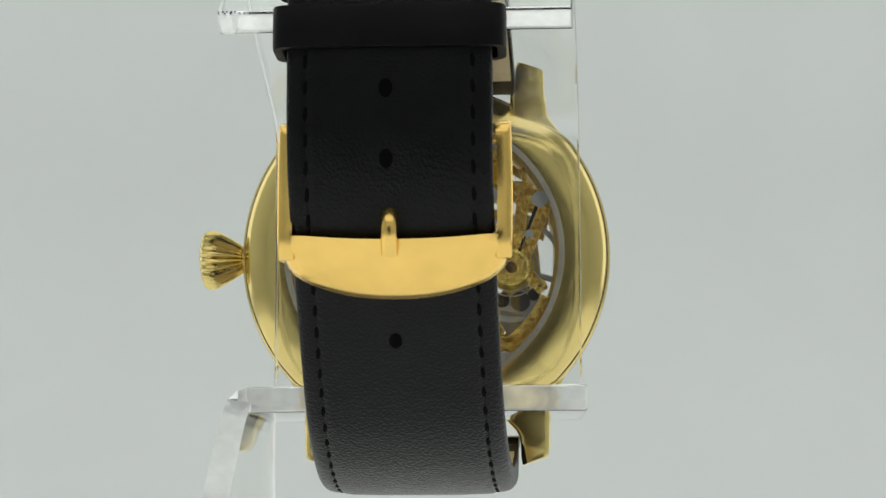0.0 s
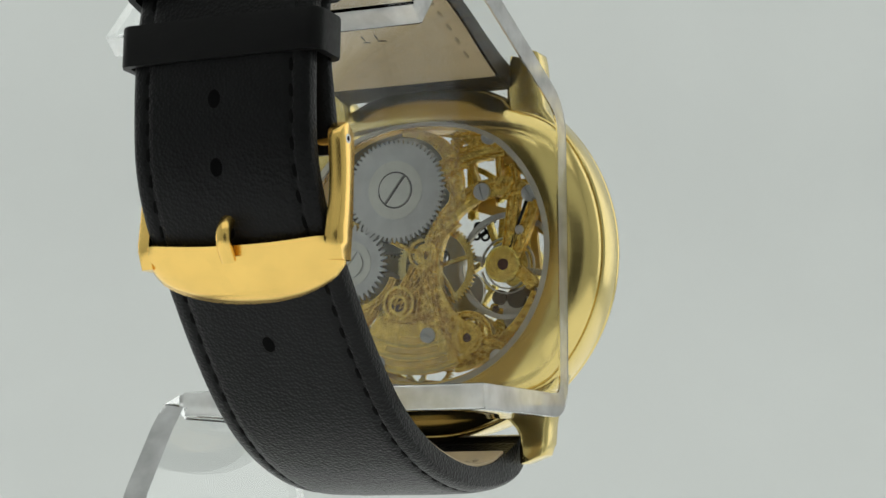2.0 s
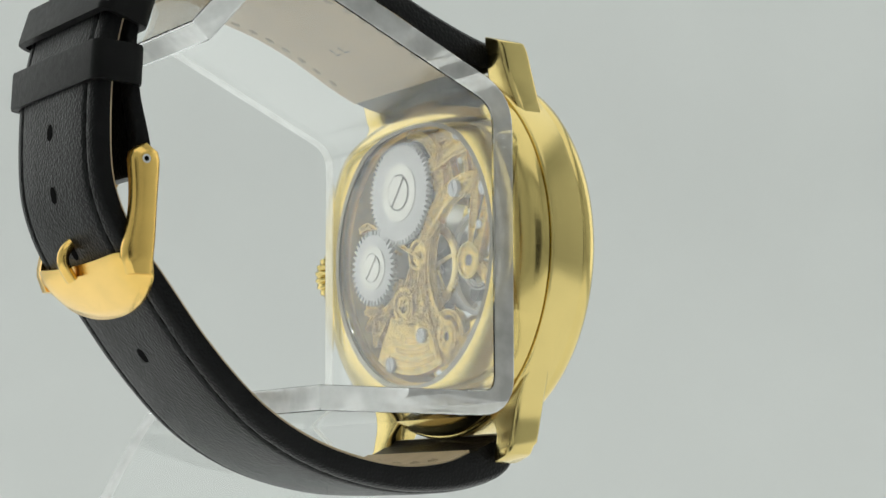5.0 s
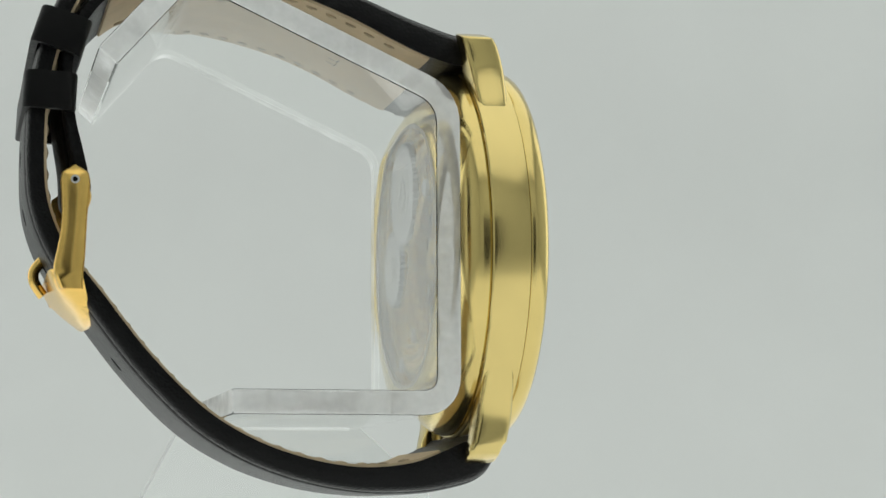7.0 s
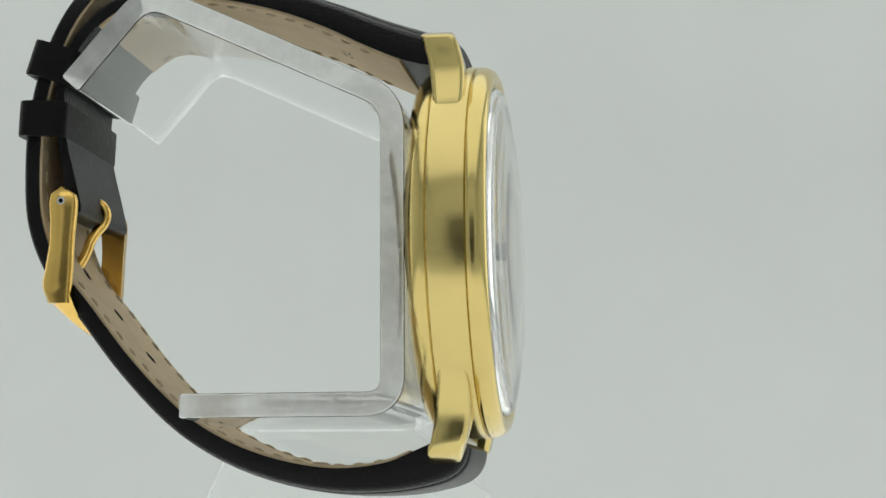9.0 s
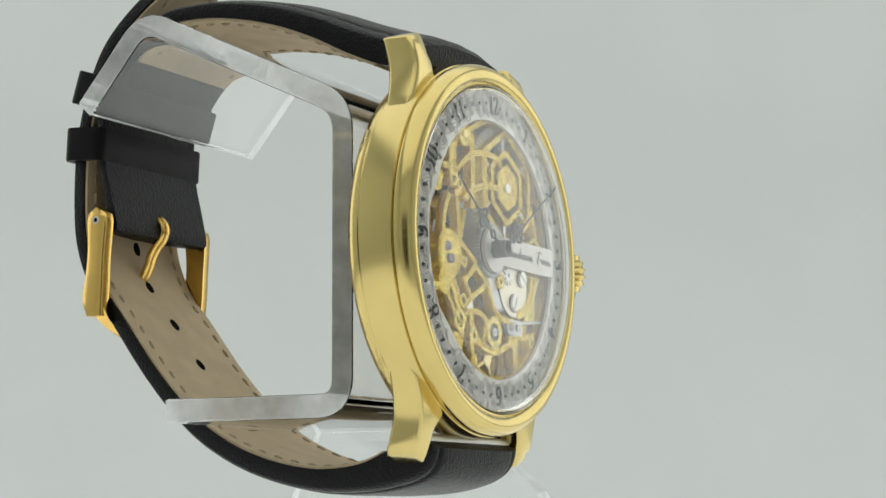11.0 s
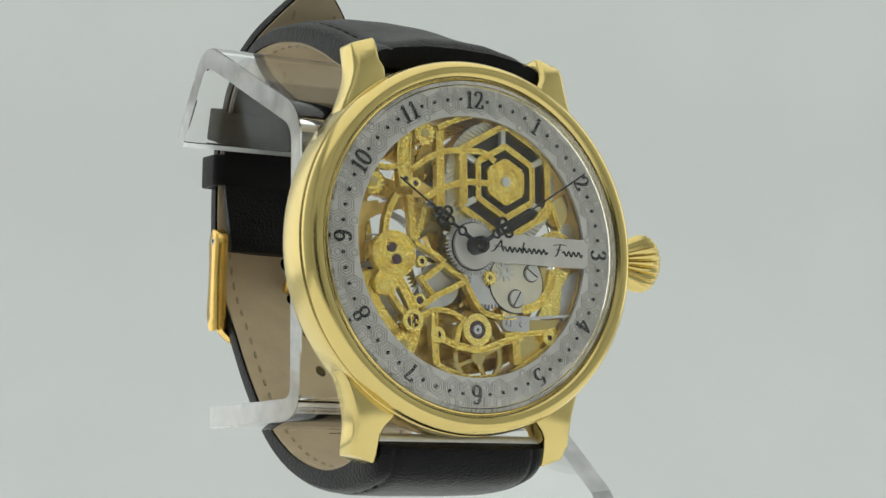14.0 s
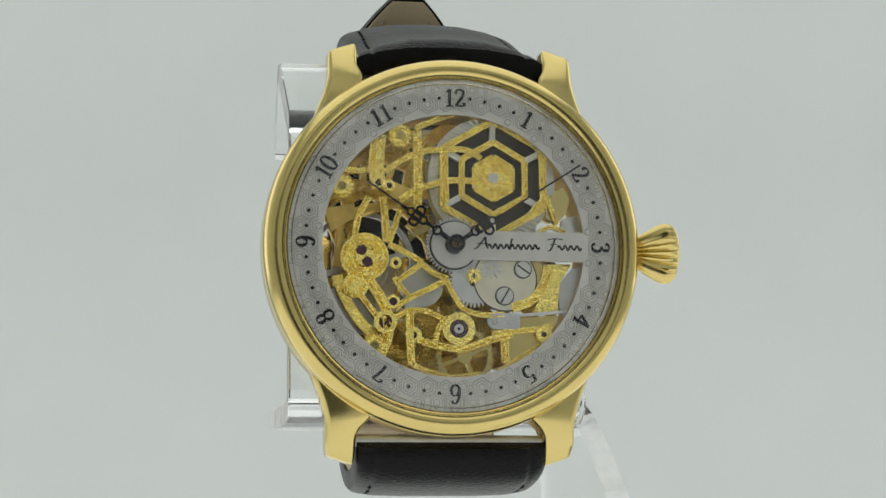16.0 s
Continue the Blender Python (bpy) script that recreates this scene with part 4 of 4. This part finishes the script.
        m = Matrix.Translation((x + 0.3, y, z)) @ Matrix(((1, 0, 0, 0), (0, n.x, t.x, 0), (0, n.y, t.y, 0), (0, 0, 0, 1))) @ Matrix.Diagonal((0.68, 1, 0.95, 1))
        part("punch_hole_shade", disc(0, 0, 1, -th / 2 - 0.03, th / 2 + 0.36, 20), SHADE, tail, "", BAND @ m)
    # two keepers round both layers
    for (y0, z0), (y1, z1) in (((47.5, 13.6), (47.3, 17.9)), ((46.9, 20.6), (45.6, 24.8))):
        t = Vector((y1 - y0, z1 - z0)).normalized()
        n = Vector((t.y, -t.x))
        bm = bmesh.new()
        loops = []
        hw, hd, r = 11.6, 3.0, 1.4
        sect = []
        for sx, sd, a0 in ((1, 1, 0), (-1, 1, 90), (-1, -1, 180), (1, -1, 270)):
            for k in range(6):
                a = radians(a0 + 18 * k)
                sect.append((sx * (hw - r) + r * math.cos(a), sd * (hd - r) + r * math.sin(a), sx * (hw - r) + (r - 0.9) * math.cos(a), sd * (hd - r) + (r - 0.9) * math.sin(a)))
        length = math.hypot(y1 - y0, z1 - z0)
        for f, g in ((0.0, 0.25), (0.06, 0.0), (0.94, 0.0), (1.0, 0.25)):
            c = Vector((y0, z0)) + t * length * f
            loops.append([bm.verts.new((1.2 + ox * (1 - g * 0.02), c.x + n.x * od * (1 - g * 0.08), c.y + n.y * od * (1 - g * 0.08))) for ox, od, ix, iv in sect])
        for f in (1.0, 0.0):
            c = Vector((y0, z0)) + t * length * f
            loops.append([bm.verts.new((1.2 + ix, c.x + n.x * iv, c.y + n.y * iv)) for ox, od, ix, iv in sect])
        for a, b in zip(loops, loops[1:] + loops[:1]):
            for k in range(len(a)):
                j = (k + 1) % len(a)
                bm.faces.new((a[k], a[j], b[j], b[k]))
        part("keeper", bm, LEATHER_SMOOTH, watch, "black leather keeper loop", BAND, 0.9)


build_strap()


def tube(points, r, n=14, flat=1.0):
    """A round rod through points, closed at its ends."""
    bm = bmesh.new()
    loops = []
    pts = [Vector(p) for p in points]
    for i, p in enumerate(pts):
        t = (pts[min(i + 1, len(pts) - 1)] - pts[max(i - 1, 0)]).normalized()
        side = Vector((1, 0, 0)) if abs(t.x) < 0.9 else Vector((0, 0, 1))
        a = t.cross(side).normalized()
        b = t.cross(a).normalized()
        loops.append([bm.verts.new(p + r * (a * math.cos(2 * math.pi * k / n) * flat + b * math.sin(2 * math.pi * k / n))) for k in range(n)])
    for a, b in zip(loops, loops[1:]):
        for k in range(n):
            j = (k + 1) % n
            bm.faces.new((a[k], a[j], b[j], b[k]))
    bm.faces.new(loops[0])
    bm.faces.new(loops[-1])
    return bm


def build_buckle():
    xc, half = 0.9, 11.5
    # crescent front bar: rows down the bar follow the strap; its lower edge is bowed
    bm = bmesh.new()
    cols = 33
    grid = {}
    for i in range(cols):
        u = -1 + 2 * i / (cols - 1)
        top = -4.5 - 0.5 * (1 - u * u) + 0.25 * abs(u) ** 3 - 0.7 * abs(u) ** 16
        low = -10.5 + 2.8 * abs(u) ** 2.3 + 1.7 * abs(u) ** 16
        for j in range(7):
            v = j / 6
            z = top + (low - top) * v
            y = 47.5 + (z + 4.1) * 0.86 + 0.75 * math.sin(math.pi * v) + 0.5 * (1 - u * u) - 0.5 * abs(u) ** 6 - 1.1 * abs(u) ** 14
            grid[i, j, 0] = bm.verts.new((xc + half * u, y, z))
            grid[i, j, 1] = bm.verts.new((xc + half * u * 0.985, y - 0.9, z + 0.35))
    for i in range(cols - 1):
        for j in range(6):
            bm.faces.new((grid[i, j, 0], grid[i + 1, j, 0], grid[i + 1, j + 1, 0], grid[i, j + 1, 0]))
            bm.faces.new((grid[i, j, 1], grid[i, j + 1, 1], grid[i + 1, j + 1, 1], grid[i + 1, j, 1]))
        for j in (0, 6):
            bm.faces.new((grid[i, j, 0], grid[i, j, 1], grid[i + 1, j, 1], grid[i + 1, j, 0]))
    for i in (0, cols - 1):
        for j in range(6):
            bm.faces.new((grid[i, j, 0], grid[i, j + 1, 0], grid[i, j + 1, 1], grid[i, j, 1]))
    buckle = part("buckle", bm, GOLD_BUCKLE, watch, "polished gold pin buckle with a crescent front bar", BAND, 1.2)
    for sx in (-1, 1):
        bm = bmesh.new()
        loops = []
        for k in range(17):
            f = k / 16
            z = 7.2 - f * 14.0
            hw = (1.7 - 0.3 * math.sin(math.pi * min(1, f * 1.1)) ** 2) * (1 - 1.8 * max(0.0, f - 0.85))
            if f < 0.12:
                hw *= math.sqrt(max(0.03, 1 - (1 - f / 0.12) ** 2))
            y = 44.5 - 0.2 * math.sin(math.pi * f) + 0.9 * f ** 2 - 1.2 * max(0.0, f - 0.85) * 4
            x = 10.85 + 0.15 * math.sin(math.pi * f)
            c = 0.3
            sect = [(x - 0.75, -hw), (x + 0.75 - c, -hw), (x + 0.75, -hw + c), (x + 0.75, hw - c), (x + 0.75 - c, hw), (x - 0.75, hw)]
            loops.append([bm.verts.new((xc + sx * px, y + py, z)) for px, py in sect])
        for a, b in zip(loops, loops[1:]):
            for k in range(6):
                j = (k + 1) % 6
                bm.faces.new((a[k], a[j], b[j], b[k]))
        bm.faces.new(loops[0])
        bm.faces.new(loops[-1])
        part("buckle_arm", bm, GOLD_BUCKLE, buckle, "", BAND, 0.8)
        part("hinge_end", ring(44.5, 5.5, 0.28, 0.5, 0, 0.2, 20), STEEL, buckle, "", BAND @ Matrix.Translation((xc + sx * 11.6 - 0.1, 0, 0)) @ Matrix(((0, 1, 0, 0), (1, 0, 0, 0), (0, 0, 1, 0), (0, 0, 0, 1))))
        # black disc stands for the shade inside the hinge end
        part("hinge_hole_shade", disc(44.5, 5.5, 0.3, 0, 0.2, 20), SHADE, buckle, "", BAND @ Matrix.Translation((xc + sx * 11.58 - 0.1, 0, 0)) @ Matrix(((0, 1, 0, 0), (1, 0, 0, 0), (0, 0, 1, 0), (0, 0, 0, 1))))
    part("hinge_bar", tube([(xc - 11, 44.3, 5.4), (xc + 11, 44.3, 5.4)], 0.5), GOLD_BUCKLE, buckle, "", BAND)
    pin = [(1.3, 45.2, 6.9), (1.3, 43.7, 7.0), (1.3, 42.8, 6.4), (1.3, 42.45, 5.4), (1.3, 42.8, 4.3), (1.3, 43.6, 3.4), (1.3, 44.4, 2.2), (1.3, 44.9, 0.8), (1.3, 45.8, -0.8),
           (1.3, 47.4, -2.4), (1.3, 48.3, -3.6), (1.3, 48.3, -4.8), (1.3, 47.6, -6.0), (1.3, 47.2, -6.5)]
    part("pin", tube([p[:3] for p in smooth_path(pin, 4)], 0.85, 14, 0.75), GOLD_BUCKLE, buckle, "gold tongue through the strap", BAND, 1.2)


build_buckle()


# ---- the stand ----
def rounded(points, r, per=7):
    """Rounds the inner corners of a polyline in the y-z plane."""
    out = [Vector(points[0])]
    for a, b, c in zip(points, points[1:], points[2:]):
        a, b, c = Vector(a), Vector(b), Vector(c)
        p, q = b + (a - b).normalized() * r, b + (c - b).normalized() * r
        for k in range(per + 1):
            t = k / per
            out.append(p * (1 - t) ** 2 + b * 2 * t * (1 - t) + q * t * t)
    out.append(Vector(points[-1]))
    return out


def bent_sheet(mid, th, x0, x1):
    bm = bmesh.new()
    sides = []
    for i, p in enumerate(mid):
        t = (mid[min(i + 1, len(mid) - 1)] - mid[max(i - 1, 0)]).normalized()
        n = Vector((-t.y, t.x)) * th / 2
        sides.append([bm.verts.new(v) for v in ((x0, p.x + n.x, p.y + n.y), (x1, p.x + n.x, p.y + n.y), (x1, p.x - n.x, p.y - n.y), (x0, p.x - n.x, p.y - n.y))])
    for a, b in zip(sides, sides[1:]):
        for k in range(4):
            j = (k + 1) % 4
            bm.faces.new((a[k], a[j], b[j], b[k]))
    bm.faces.new(sides[0])
    bm.faces.new(sides[-1])
    bmesh.ops.recalc_face_normals(bm, faces=bm.faces)
    return bm


def build_stand():
    stand = tagged(new("watch_stand"), "clear bent acrylic watch stand inside the strap loop", "stand")
    mid = rounded([(41.0, 17.8), (31.9, 28.2), (2.6, 14.6), (2.6, -20.2), (27.1, -20.2)], 3.2)
    bm = bent_sheet(mid, 2.8, -17.6, 19.0)
    bmesh.ops.bevel(bm, geom=[e for e in bm.edges if e.calc_face_angle(0) > 0.8], offset=0.25, segments=2, affect="EDGES", profile=0.5)
    for v in bm.verts:
        v.co.x += (0.035 if v.co.z > 10 else 0) * (v.co.y - 4)
    for f in bm.faces:
        c = f.calc_center_median()
        f.material_index = 1 if abs(f.normal.x) > 0.9 or math.hypot(c.y - 41.0, c.z - 17.8) < 0.9 or c.y > 26.9 and c.z < -15 and abs(f.normal.y) > 0.8 else 0
    body = part("holder", bm, (ACRYLIC, FROSTED), stand, "bent clear acrylic cradle", None, 0.27)
    # side leg: bends down from the ledge and flares to the floor
    bm = bmesh.new()
    loops = []
    rows = [(19.1, -18.85, -21.55, 6.6, 25.9), (20.1, -19.1, -21.7, 6.6, 25.9)]
    for x, zt, zb, ya, yb in rows:
        loops.append([bm.verts.new(v) for v in ((x, ya, zt), (x, yb, zt), (x, yb, zb), (x, ya, zb))])
    for xo, xi, z, ya, yb in ((21.0, 18.4, -20.6, 6.5, 27.8), (21.6, 18.9, -23.0, 3.5, 29.2), (22.6, 19.8, -30.0, -4.0, 32.8), (24.2, 21.4, -42.0, -10.0, 37.0), (25.6, 22.8, FLOOR + 0.05, -15.0, 41.0)):
        loops.append([bm.verts.new(v) for v in ((xo, ya, z + 0.4), (xo, yb, z + 0.4), (xi, yb, z), (xi, ya, z))])
    for a, b in zip(loops, loops[1:]):
        for k in range(4):
            j = (k + 1) % 4
            bm.faces.new((a[k], a[j], b[j], b[k]))
    bm.faces.new(loops[0])
    bm.faces.new(loops[-1])
    bmesh.ops.recalc_face_normals(bm, faces=bm.faces)
    for f in bm.faces:
        f.material_index = 1 if abs(f.normal.y) > 0.6 else 0
    leg = part("leg", bm, (ACRYLIC, FROSTED), stand, "flared clear acrylic leg", None, 0.1)
    for ob in (body, leg):
        ob.visible_shadow = False
    return stand


stand = build_stand()


def motions():
    rows = [(k / 2, pose(0, 0, 0, 0, 0, TURN_END + TURN_RATE * (16 - k / 2))) for k in range(33)]
    walk(watch, rows)
    walk(stand, rows)


motions()
